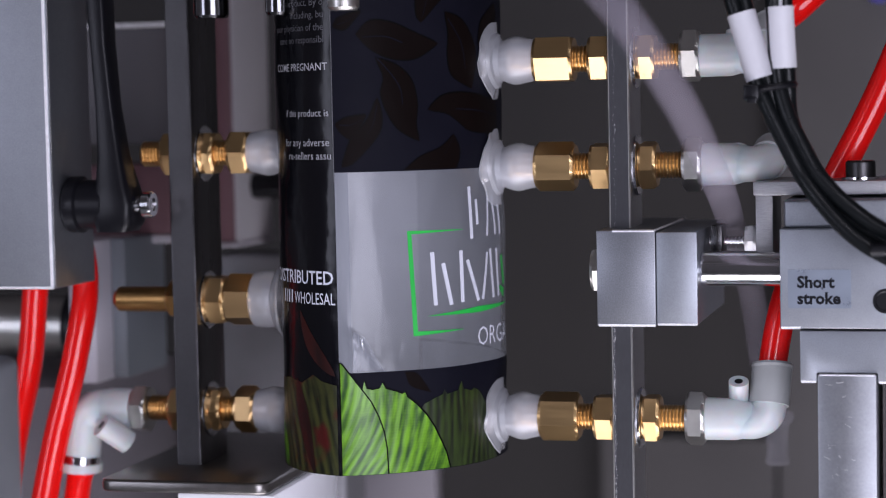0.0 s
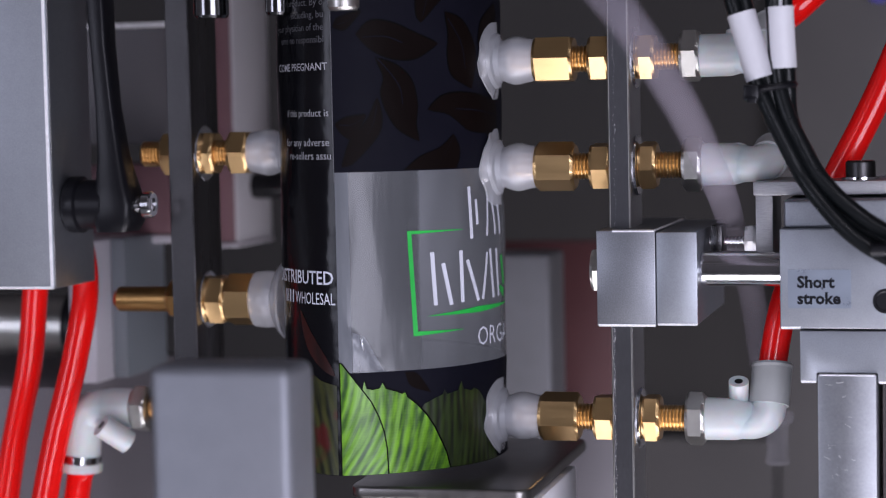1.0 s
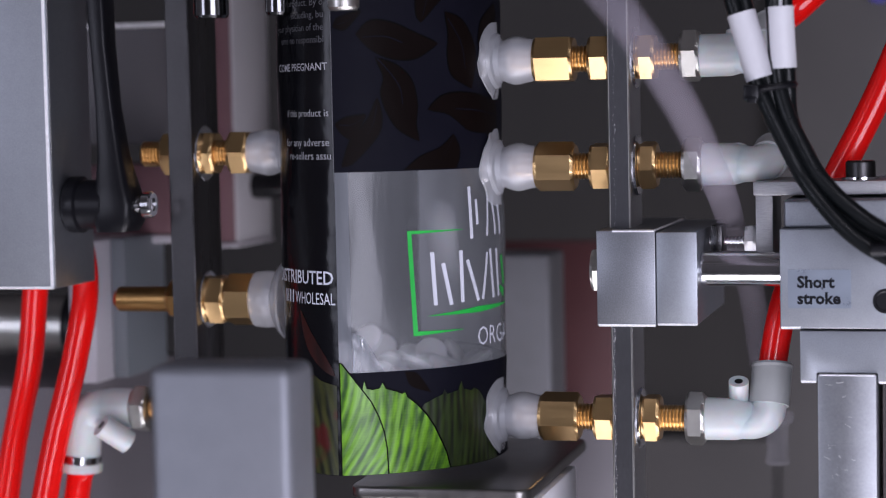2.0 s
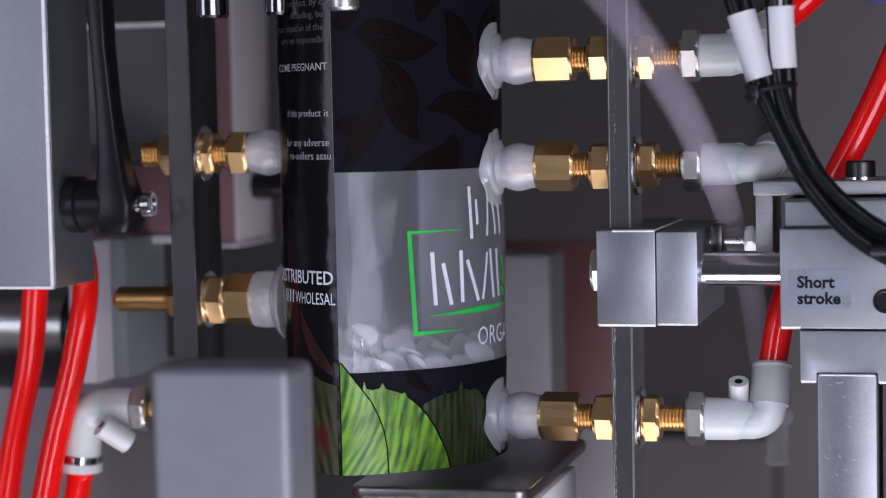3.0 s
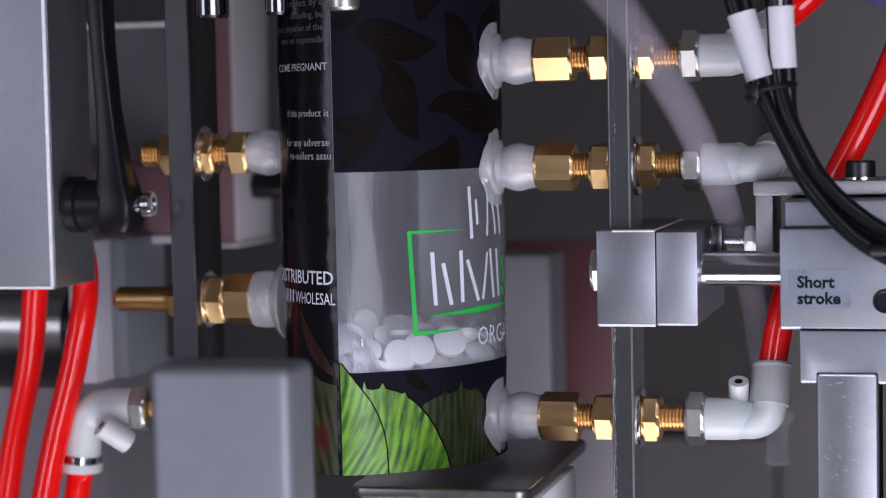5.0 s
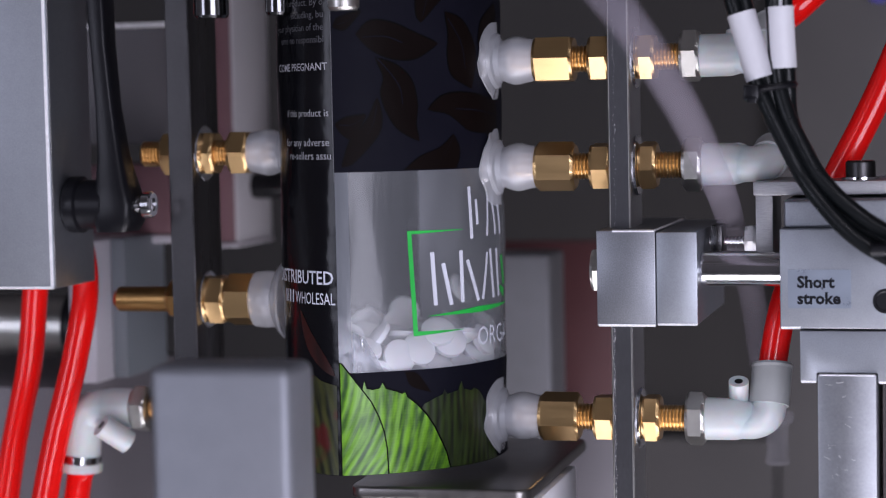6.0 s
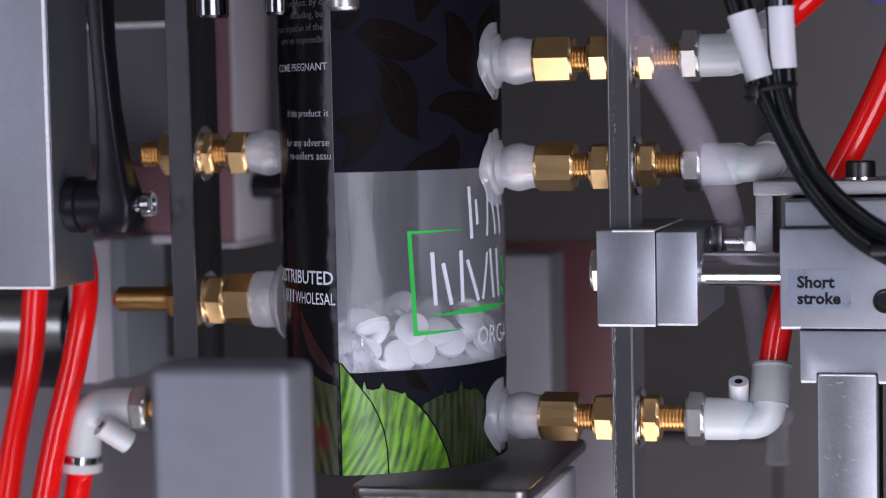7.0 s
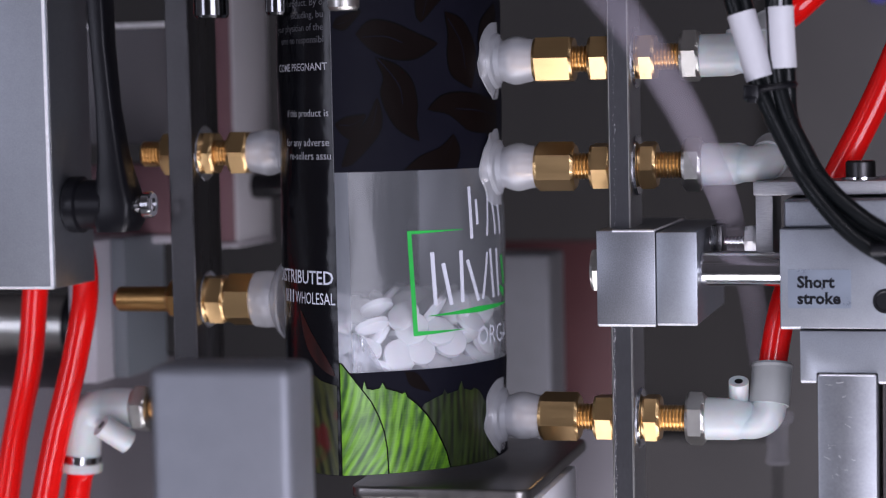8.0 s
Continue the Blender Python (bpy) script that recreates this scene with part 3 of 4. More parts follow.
tube([(-132, 50, 30), (-128, 48, 8), (-121.6, 41, -12), (-123.6, 36, -35), (-131.6, 32, -70), (-146, 26, -150)], 3.9, RED, "red air tube curving down past the elbow", "red air tubes")
tube([(-124.2, 40, -66), (-124.7, 40, -70), (-126.6, 40, -79), (-138, 40, -150)], 3.9, RED, "red air tube under the white elbow", "red air tubes")
tube([(-121.5, 60, 110), (-122, 60, 90), (-122.8, 60, 68)], 3.2, RED, "short red air tube behind the frame block", "red air tubes")
tube([(82.2, 43.5, -41), (82.3, 44.8, -35.5), (85.4, 47, -19), (91.6, 56, 0), (100.1, 56, 17), (112.2, 56, 41), (131, 56, 85)], 3.95, RED, "red air tube rising from the lowest elbow", "red air tubes")
tube([(83.3, 50, 56.0), (83.8, 56, 59.3), (88, 60, 62.6), (96, 61, 70), (112, 62, 86)], 3.9, RED, "red air tube from the upper elbow", "red air tubes")
# ---------------------------------------------------------------- frame block with clamp lever
g = thing("frame_block", -150, 24, -11.7, "large blasted aluminium frame block with highlights painted on chamfers", "frame block")
part("body", box(-190, -117, 10, 38, -11.7, 130, 0.5, 2), ALU, g)
# Chamfers get a brighter metal, a highlight put into the colour.
part("side_chamfer", prism([(-118.3, 9.9), (-117.5, 9.9), (-116.95, 10.6), (-117.4, 10.9)], "z", -11.2, 129), GLINT_METAL, g, "cut corner edge with painted-on highlight")
part("lower_chamfer", prism([(9.9, -11.0), (9.9, -11.5), (10.6, -11.85), (10.9, -11.5)], "x", -189, -117.6), GLINT_METAL, g, "cut lower edge with painted-on highlight")
g = thing("clamp_lever", -117, 22, 12, "black plastic clamping lever with steel screw", "clamp lever")
part("base", lathe([(0.1, 0.1), (0.1, 7.6), (1.0, 8.2), (4.0, 8.2), (4.6, 7.2), (12.0, 7.0), (12.4, 6), (12.4, 0.1)], (-117, 22, 11.8), segments=40), BLACK, g)
bm = bmesh.new()
sections = [(4.0, -107.2, -97.4, 5.6), (6.5, -107.6, -95.8, 6.6), (12, -107.4, -95.4, 6.8), (17, -107.0, -97.0, 6.2), (26, -106.6, -99.2, 4.6), (40, -106.9, -101.2, 4.0), (58, -107.8, -102.6, 4.4), (80, -109, -103, 4.8), (88, -108, -104, 2.5)]
rows = []
for z, xa, xb, half in sections:
    cx, hx = (xa + xb) / 2, (xb - xa) / 2
    rows.append([bm.verts.new((cx + hx * math.copysign(abs(math.cos(a)) ** 0.36, math.cos(a)), 22 + half * math.copysign(abs(math.sin(a)) ** 0.36, math.sin(a)), z)) for a in (2 * math.pi * k / 24 for k in range(24))])
for a, b in zip(rows, rows[1:]):
    for i in range(24):
        j = (i + 1) % 24
        bm.faces.new((a[i], a[j], b[j], b[i]))
bm.faces.new(rows[0])
bm.faces.new(rows[-1])
part("handle", bm, BLACK, g)
part("screw", lathe([(0, 0.1), (0, 2.6), (3, 2.6), (3, 3.4), (3.4, 3.8), (5.6, 3.8), (6.1, 3.4), (6.1, 1.9), (4, 1.9), (4, 0.1)], (-97.2, 22, 11.6), segments=28), STEEL, g, "bright socket head screw")

# ---------------------------------------------------------------- machine parts further back
g = thing("guide_block", -108, 150, -6.5, "guide block with rose-grey front and paler grey side", "machine block")
part("front", box(-121, -106.6, 130, 165, -6.5, 130, 0.8), ROSE, g, "dull rose-grey front")
# Thin sheet that makes the side of this one block paler than its front.
part("side", box(-106.5, -105.4, 129.8, 165, -6.5, 130, 0.5), SMOKE, g, "smoke grey right side of the block")
part("foot_rim", box(-121.5, -104.9, 129.2, 165.3, -8.0, -6.6, 0.4), LIGHT_PAINT, g)
pin = part("stop_pin", lathe([(0, 0.1), (0, 4.2), (1, 4.4), (14, 4.4), (15, 3.9), (17, 3.9), (17, 0.1)], (-105.4, 147, 12.2), segments=28), BLACK, g, "black plastic stop pin")
part("pin_cap", lathe([(0.05, 0.1), (0.05, 3.2), (2.4, 3.2), (3.0, 2.6), (3.0, 0.1)], (-88.4, 147, 12.2), segments=24), FITTING, pin, "pale end cap")
g = thing("carrier_plate", -160, 124, 28, "dark grey carrier plate with painted highlight along the top", "machine plate")
part("plate", box(-210, -120, 120, 128, 28, 67.0, 0.6), PAINT, g)
# Bright strip painted in for the light on the plate's top edge.
part("upper_edge", box(-210, -125, 119.6, 128.2, 67.1, 68.4, 0.3), GLINT_METAL, g, "upper edge with highlight painted bright")
g = thing("valve_block", -130, 125, -5, "small rose-grey valve block with pale rim", "machine block")
part("body", box(-150, -121, 108, 150, -2.4, 21, 1.0), ROSE, g)
part("rim", box(-150.5, -120.6, 107.4, 150, -5, -2.5, 0.6), LIGHT_PAINT, g)
single("slide_block", box(-142, -132.6, 72, 108, -47.4, -2, 1.0), LIGHT_PAINT, -142, 130, -47.4, "pale slide block on the machine bed", "machine block")
# Added box; it carries the darker tone of the slide block's right side.
single("slide_side", box(-132.4, -127.4, 84, 118, -47.0, -2, 0.8), BLUE_GREY, -128, 135, -47, "added blue-grey box for the slide block's darker side", "machine block")
single("guide_shaft", lathe([(0, 0.1), (0, 9.6), (0.6, 10.2), (74, 10.2), (74, 0.1)], (-216, 86, -30.5), segments=40), NICKEL, -180, 86, -30, "thick polished guide shaft", "shaft")
single("shaft_seal", lathe([(0, 10.4), (0, 13.2), (0.8, 13.6), (2.8, 13.6), (3.4, 13.0), (3.4, 10.4)], (-145.6, 86, -30.5), segments=40, close=False), BLACK, -144, 86, -30, "black rubber seal ring on the guide shaft", "seal ring")
single("bed_plate", box(-230, -141, 70, 160, -550, -48.5, 0.8), PALE, -170, 110, -60, "grey painted bed plate", "machine plate")

single("signal_cap", lathe([(0, 0.1), (0, 4.2), (-4, 4.4), (-9, 4.0), (-11, 2.2), (-11, 0.1)], (97.5, 400, 85.5), "y", 28), BLUE, 95, 400, 83, "small blue plastic cap on the rear panel", "cap")

# gripper head that carries the pouch, with the screws seen at the upper edge
g = thing("pouch_gripper", -50, 10, 63.6, "dark steel gripper head with socket screws", "gripper")
part("arm", box(-78, -20, -12, 22, 83, 98, 0.8), DARKSTEEL, g)
for x, r, y, mat, text in ((-68.8, 4.9, 14, CHROME_DARK, "dark socket screw"), (-47.2, 3.4, 8, CHROME_DARK, "dark socket screw"), (-24.3, 4.2, -5.4, NICKEL, "bright knurled screw")):
    bm = lathe([(0, 2.2), (0, r - 0.7), (0.8, r), (10, r), (10.6, r - 0.6), (20, r - 0.6), (20, 0.1)], (x, y, 63.6), "z", 36)
    lathe([(0.02, 0.1), (2.4, 1.6), (0.02, 2.2)], (x, y, 63.6), "z", 6, bm=bm, close=False)
    part("screw", bm, mat, g, text)

# ---------------------------------------------------------------- the carriage that slides in under the pouch
CARRIAGE = thing("support_carriage", 0, 40, -90, "grey support carriage with dark tray, sliding in", "carriage")
part("front_plate", box(-45.4, -11.3, -95, -77, -140, -19.8, 2.6, 3), ANODISED, CARRIAGE, "satin grey anodised front block")
part("rear_plate", box(-47, -1.6, 150, 175, -140, -12.2, 1.6, 3), ANODISED_DARK, CARRIAGE, "grey anodised rear block")
bm = prism([(-29, 4), (21.2, 4), (21.2, 92), (-29, 92)], "z", -68.5, -65, 0.0)
upright = [e for e in bm.edges if abs(e.verts[0].co.z - e.verts[1].co.z) > 1]
bmesh.ops.bevel(bm, geom=upright, offset=4, segments=5, affect="EDGES", profile=0.5)
bmesh.ops.recalc_face_normals(bm, faces=bm.faces)
bmesh.ops.bevel(bm, geom=[e for e in bm.edges if e.calc_face_angle() > radians(60)], offset=0.8, segments=3, affect="EDGES", profile=0.5)
part("tray", bm, TRAY, CARRIAGE, "dark polished steel tray with rounded rim")
part("tray_support", box(-6, 22.6, 6, 64, -149, -68.7, 0.6), WHITE_PAINT, CARRIAGE, "pale painted support under the tray")
part("guard_foot", box(-40, 14, 213, 222, -140, -78.8, 0.8), PALE, CARRIAGE, "grey painted foot of the guard")
part("guard", box(-40, 9, 215, 220, -78.7, -12, 0.5), MAROON, CARRIAGE, "maroon guard sheet behind")

# ---------------------------------------------------------------- the stand-up pouch
SEAM_X, DEPTH, TOP_Z, LOW_Z = -29.7, 84.0, 96.0, -61.6
_a = np.linspace(0, 1, 600)
FRONT_XY = (SEAM_X + 36.0 * (4 * _a * (1 - _a)) ** 0.72, DEPTH * _a)
_b = _a ** 0.8
BACK_XY = (SEAM_X - 25.5 * (4 * _b * (1 - _b)) ** 0.8, DEPTH * _a)


def arc_of(xy):
    return np.concatenate([[0], np.cumsum(np.hypot(np.diff(xy[0]), np.diff(xy[1])))])


ARC = {True: arc_of(FRONT_XY), False: arc_of(BACK_XY)}


def film_point(front, s, z, off=0.0):
    """A point of the pouch film: s along the film from the seam that faces the lens, z its height, off outwards."""
    xs, ys = FRONT_XY if front else BACK_XY
    arc = ARC[front]
    s = min(max(s, 0.0), arc[-1] - 0.01)
    x, y = np.interp(s, arc, xs), np.interp(s, arc, ys)
    x2, y2 = np.interp(s + 0.3, arc, xs), np.interp(s + 0.3, arc, ys)
    x1, y1 = np.interp(max(s - 0.3, 0), arc, xs), np.interp(max(s - 0.3, 0), arc, ys)
    tx, ty = x2 - x1, y2 - y1
    k = math.hypot(tx, ty) or 1
    nx, ny = (ty / k, -tx / k) if front else (-ty / k, tx / k)
    # soft waviness of the film, and creases where the bottom fold presses the window
    w = 0.35 * math.sin(s * 0.21 + z * 0.05 + (0 if front else 2)) * math.sin(z * 0.07 + 1.3) * min(1, s / 8)
    if front:
        for cs, cz, ds, dz, h in ((6.0, -27, 1.0, -1.6, 0.9), (9.0, -30, 1.2, -0.9, -0.6), (3.6, -25, 0.5, -2.2, 0.5)):
            along = ((s - cs) * ds + (z - cz) * dz) / math.hypot(ds, dz)
            across = (-(s - cs) * dz + (z - cz) * ds) / math.hypot(ds, dz)
            w += h * math.exp(-(across / 0.9) ** 2 - (along / 4.5) ** 2)
    # the cups dent the film
    for cz in ((50.3, 20.4, -50.3) if front else (25.7, -17.3, -49.8)):
        w -= (0.9 if front else 0.3) * math.exp(-(math.hypot(y - 40, z - cz) / 13.0) ** 4)
    o = off + w
    return (x + nx * o, y + ny * o, z)


def film_sheet(front, columns, rows, off=0.0, bm=None):
    """A grid of film between the given column (s) and row (z) values."""
    bm = bm or bmesh.new()
    grid = [[bm.verts.new(film_point(front, s, z, off)) for s in columns] for z in rows]
    for i in range(len(rows) - 1):
        for j in range(len(columns) - 1):
            bm.faces.new((grid[i][j], grid[i][j + 1], grid[i + 1][j + 1], grid[i + 1][j]))
    return bm


def steps(a, b, step):
    n = max(1, round(abs(b - a) / step))
    return [a + (b - a) * i / n for i in range(n + 1)]


def uv_part(name, front, grid, off, mat, parent, label="", lean=0.0, curl=0.0):
    """A printed patch: a grid of (s, z) points laid on the film, with its own (s, z) as texture coordinates; veins lean and curl upwards from the lower edge."""
    me = bpy.data.meshes.new(name)
    o = origin_of(parent)
    h, w = len(grid), len(grid[0])
    verts = [at(*film_point(front, s, z, off)) - o for row in grid for s, z in row]
    faces = [(i * w + j, i * w + j + 1, (i + 1) * w + j + 1, (i + 1) * w + j) for i in range(h - 1) for j in range(w - 1)]
    me.from_pydata(verts, [], faces)
    uv = me.uv_layers.new(name="film")
    flat = [p for row in grid for p in row]
    for loop in me.loops:
        s, z = flat[loop.vertex_index]
        rise = z - LOW_Z
        uv.data[loop.index].uv = ((s - lean * rise + curl * rise * rise) / 10, z / 10)
    me.materials.append(mat)
    me.polygons.foreach_set("use_smooth", [True] * len(me.polygons))
    ob = new(name, me)
    ob.parent = parent
    if label:
        ob["label"] = label
    return ob


def film_material(name, colour, rough, relief=0.25, shine=0.5):
    m = material(name, colour, rough, 0.0, 90, 0.12, 0.0, spread=0.08, Specular_IOR_Level=shine)
    nt = m.node_tree
    tc = nt.nodes.new("ShaderNodeTexCoord")
    n = node(nt, "ShaderNodeTexNoise", Scale=70.0, Detail=3.0)
    nt.links.new(tc.outputs["Object"], n.inputs["Vector"])
    bp = node(nt, "ShaderNodeBump", Strength=relief, Distance=0.002)
    nt.links.new(n.outputs["Fac"], bp.inputs["Height"])
    nt.links.new(bp.outputs[0], nt.nodes["Principled BSDF"].inputs["Normal"])
    return m


def leaf_material(name, dark, light, angle, scale, spots=None):
    """Printed leaf: bands of veins between a dark and a light tone, with cross ribs."""
    m = bpy.data.materials.new(name)
    m.use_nodes = True
    nt = m.node_tree
    b = nt.nodes["Principled BSDF"]
    uv = nt.nodes.new("ShaderNodeUVMap")
    mp = nt.nodes.new("ShaderNodeMapping")
    mp.inputs["Rotation"].default_value = (0, 0, radians(angle))
    nt.links.new(uv.outputs[0], mp.inputs["Vector"])
    wave = node(nt, "ShaderNodeTexWave", Scale=scale, Distortion=2.6, Detail=2.5, Detail_Scale=0.45)
    nt.links.new(mp.outputs[0], wave.inputs["Vector"])
    ribs = node(nt, "ShaderNodeTexWave", Scale=scale * 3.4, Distortion=5.0, Detail=2.0)
    ribs.bands_direction = "Y"
    nt.links.new(mp.outputs[0], ribs.inputs["Vector"])
    noise_ = node(nt, "ShaderNodeTexNoise", Scale=1.6, Detail=5.0)
    nt.links.new(uv.outputs[0], noise_.inputs["Vector"])
    a = nt.nodes.new("ShaderNodeMath")
    a.operation = "MULTIPLY_ADD"
    nt.links.new(ribs.outputs["Fac"], a.inputs[0])
    a.inputs[1].default_value = 0.05
    streak = nt.nodes.new("ShaderNodeMapping")
    streak.inputs["Scale"].default_value = (scale * 4.2, scale * 0.5, 1)
    nt.links.new(mp.outputs[0], streak.inputs["Vector"])
    fibre = node(nt, "ShaderNodeTexNoise", Scale=1.0, Detail=3.0, Roughness=0.55, Distortion=0.4)
    nt.links.new(streak.outputs[0], fibre.inputs["Vector"])
    soft = nt.nodes.new("ShaderNodeMix")
    fade = nt.nodes.new("ShaderNodeMapRange")
    fade.inputs["From Min"].default_value, fade.inputs["From Max"].default_value = 0.36, 0.64
    fade.inputs["To Min"].default_value, fade.inputs["To Max"].default_value = 0.3, 0.9
    patch_ = node(nt, "ShaderNodeTexNoise", Scale=1.1, Detail=2.0)
    nt.links.new(uv.outputs[0], patch_.inputs["Vector"])
    nt.links.new(patch_.outputs["Fac"], fade.inputs["Value"])
    nt.links.new(fade.outputs[0], soft.inputs["Factor"])
    nt.links.new(wave.outputs["Fac"], soft.inputs["A"])
    stretch = nt.nodes.new("ShaderNodeMapRange")
    stretch.inputs["From Min"].default_value, stretch.inputs["From Max"].default_value = 0.3, 0.7
    nt.links.new(fibre.outputs["Fac"], stretch.inputs["Value"])
    nt.links.new(stretch.outputs[0], soft.inputs["B"])
    nt.links.new(soft.outputs["Result"], a.inputs[2])
    c = nt.nodes.new("ShaderNodeMath")
    c.operation = "MULTIPLY_ADD"
    nt.links.new(noise_.outputs["Fac"], c.inputs[0])
    c.inputs[1].default_value = 0.9
    nt.links.new(a.outputs[0], c.inputs[2])
    ramp = nt.nodes.new("ShaderNodeValToRGB")
    ramp.color_ramp.elements[0].position, ramp.color_ramp.elements[0].color = 0.36, (*dark, 1)
    ramp.color_ramp.elements[1].position, ramp.color_ramp.elements[1].color = 0.82, (*light, 1)
    half = nt.nodes.new("ShaderNodeMath")
    half.operation = "MULTIPLY"
    half.inputs[1].default_value = 0.62
    nt.links.new(c.outputs[0], half.inputs[0])
    nt.links.new(half.outputs[0], ramp.inputs["Fac"])
    out = ramp.outputs["Color"]
    if spots:
        mask = node(nt, "ShaderNodeTexNoise", Scale=0.75, Detail=2.0)
        nt.links.new(uv.outputs[0], mask.inputs["Vector"])
        edge = nt.nodes.new("ShaderNodeValToRGB")
        edge.color_ramp.elements[0].position, edge.color_ramp.elements[1].position = 0.57, 0.66
        nt.links.new(mask.outputs["Fac"], edge.inputs["Fac"])
        mix = nt.nodes.new("ShaderNodeMix")
        mix.data_type = "RGBA"
        nt.links.new(edge.outputs["Color"], mix.inputs["Factor"])
        nt.links.new(out, mix.inputs["A"])
        mix.inputs["B"].default_value = (*spots, 1)
        out = mix.outputs["Result"]
    nt.links.new(out, b.inputs["Base Color"])
    b.inputs["Roughness"].default_value = 0.38
    bp = node(nt, "ShaderNodeBump", Strength=0.12, Distance=0.0004)
    nt.links.new(wave.outputs["Fac"], bp.inputs["Height"])
    nt.links.new(bp.outputs[0], b.inputs["Normal"])
    return m


MATT_FILM = film_material("matt_blue_black_film", (0.0042, 0.0043, 0.009), 0.6, 0.25, 0.075)
GLOSS_FILM = film_material("gloss_black_film", (0.003, 0.003, 0.0045), 0.2, 0.4, 0.25)
SPOT_GLOSS = film_material("spot_gloss_leaf", (0.0042, 0.0024, 0.0022), 0.5, 0.12, 0.05)
SPOT_EDGE = film_material("spot_gloss_rim", (0.002, 0.002, 0.002), 0.5, 0.1, 0.06)
LINER = film_material("silver_grey_liner", (0.48, 0.49, 0.53), 0.6, 0.3)
WINDOW = clear_film("clear_window_film", 0.155, (0.88, 0.92, 1.0))
SEAL = clear_film("sealed_film_edge", 0.34, (0.62, 0.66, 0.74))
WHITE_INK = material("white_print", (0.6, 0.62, 0.7), 0.45, 0.0, 300, 0.05, 0.0)
PALE_INK = material("pale_grey_print", (0.34, 0.34, 0.37), 0.45, 0.0, 300, 0.1, 0.0)
GREY_INK = material("grey_white_print", (0.075, 0.075, 0.085), 0.45, 0.0, 300, 0.1, 0.0)
GREEN_INK = material("bright_green_print", (0.018, 0.42, 0.06), 0.42, 0.0, 300, 0.1, 0.0)
LEAF_BRIGHT = leaf_material("bright_green_leaf", (0.011, 0.056, 0.004), (0.135, 0.33, 0.013), 0, 1.3)
LEAF_SECOND = leaf_material("mid_green_leaf", (0.011, 0.053, 0.004), (0.14, 0.335, 0.012), 0, 1.15)
LEAF_DARK = leaf_material("dark_olive_leaf", (0.003, 0.005, 0.002), (0.024, 0.042, 0.007), 0, 1.4)
HERBS = leaf_material("herb_and_pepper_print", (0.003, 0.005, 0.002), (0.045, 0.05, 0.012), 12, 1.0, (0.06, 0.005, 0.004))
PEPPER = leaf_material("dark_red_pepper", (0.005, 0.001, 0.001), (0.028, 0.003, 0.002), 10, 0.5)

POUCH = thing("pouch", SEAM_X, 42, LOW_Z, "black stand-up pouch with leaf print and clear window", "pouch")
WIN_TOP, WIN_LOW, SEAL_S = 20.6, -33.6, 3.6
full = ARC[True][-1]
win_end = 74.0
front = part("front_panel", film_sheet(True, steps(0, full, 1.5), steps(WIN_TOP, TOP_Z, 2.5)), MATT_FILM, POUCH, "matt blue-black film with glossy leaves")
lower = part("lower_panel", film_sheet(True, steps(0, full, 1.5), steps(LOW_Z, WIN_LOW, 1.5)), MATT_FILM, POUCH, "matt black film under the window")
part("side_panel", film_sheet(True, steps(win_end, full, 1.5), steps(WIN_LOW, WIN_TOP, 2.5)), MATT_FILM, POUCH)
window = part("window", film_sheet(True, steps(SEAL_S, win_end, 0.8), steps(WIN_LOW, WIN_TOP, 0.8)), WINDOW, POUCH, "clear, slightly milky window film")
part("side_seal", film_sheet(True, steps(0.0, SEAL_S, 0.6), steps(WIN_LOW, WIN_TOP, 0.8)), SEAL, POUCH, "hazy heat-sealed film edge")
BACK = part("back_panel", film_sheet(False, steps(0, ARC[False][-1], 1.5), steps(LOW_Z, TOP_Z, 2.5)), GLOSS_FILM, POUCH, "glossy black film with small white print")
part("liner", film_sheet(False, steps(0.5, ARC[False][-1] - 0.02, 1.5), steps(LOW_Z + 1, TOP_Z, 2.5), -0.6), LINER, POUCH, "silver-grey inner film")

for s0, s1, z0, z1 in ((win_end, full - 0.02, WIN_LOW, WIN_TOP), (0.5, full - 0.5, WIN_TOP + 0.4, TOP_Z), (0.5, full - 0.5, LOW_Z + 1, WIN_LOW - 0.4)):
    part("front_liner", film_sheet(True, steps(s0, s1, 1.5), steps(z0, z1, 2.5), -0.6), LINER, POUCH, "silver-grey inner film")

# folded bottom: rises from the lower edge to a crease inside
bm = bmesh.new()
rim_f = [film_point(True, s, LOW_Z, -0.3) for s in np.linspace(0.2, full - 0.2, 40)]
rim_b = [film_point(False, s, LOW_Z, -0.3) for s in np.linspace(0.2, ARC[False][-1] - 0.2, 40)]
rows = []
for k in range(9):
    u = k / 8
    rows.append([bm.verts.new((p[0] * (1 - u) + q[0] * u, p[1] * (1 - u) + q[1] * u, LOW_Z + 0.4 + 17.0 * math.sin(math.pi * u) ** 0.6 * math.sin(math.pi * i / 39) ** 0.5)) for i, (p, q) in enumerate(zip(rim_f, rim_b))])
for a, b in zip(rows, rows[1:]):
    for i in range(39):
        bm.faces.new((a[i], a[i + 1], b[i + 1], b[i]))
part("bottom_fold", bm, LINER, POUCH, "folded-in bottom film")


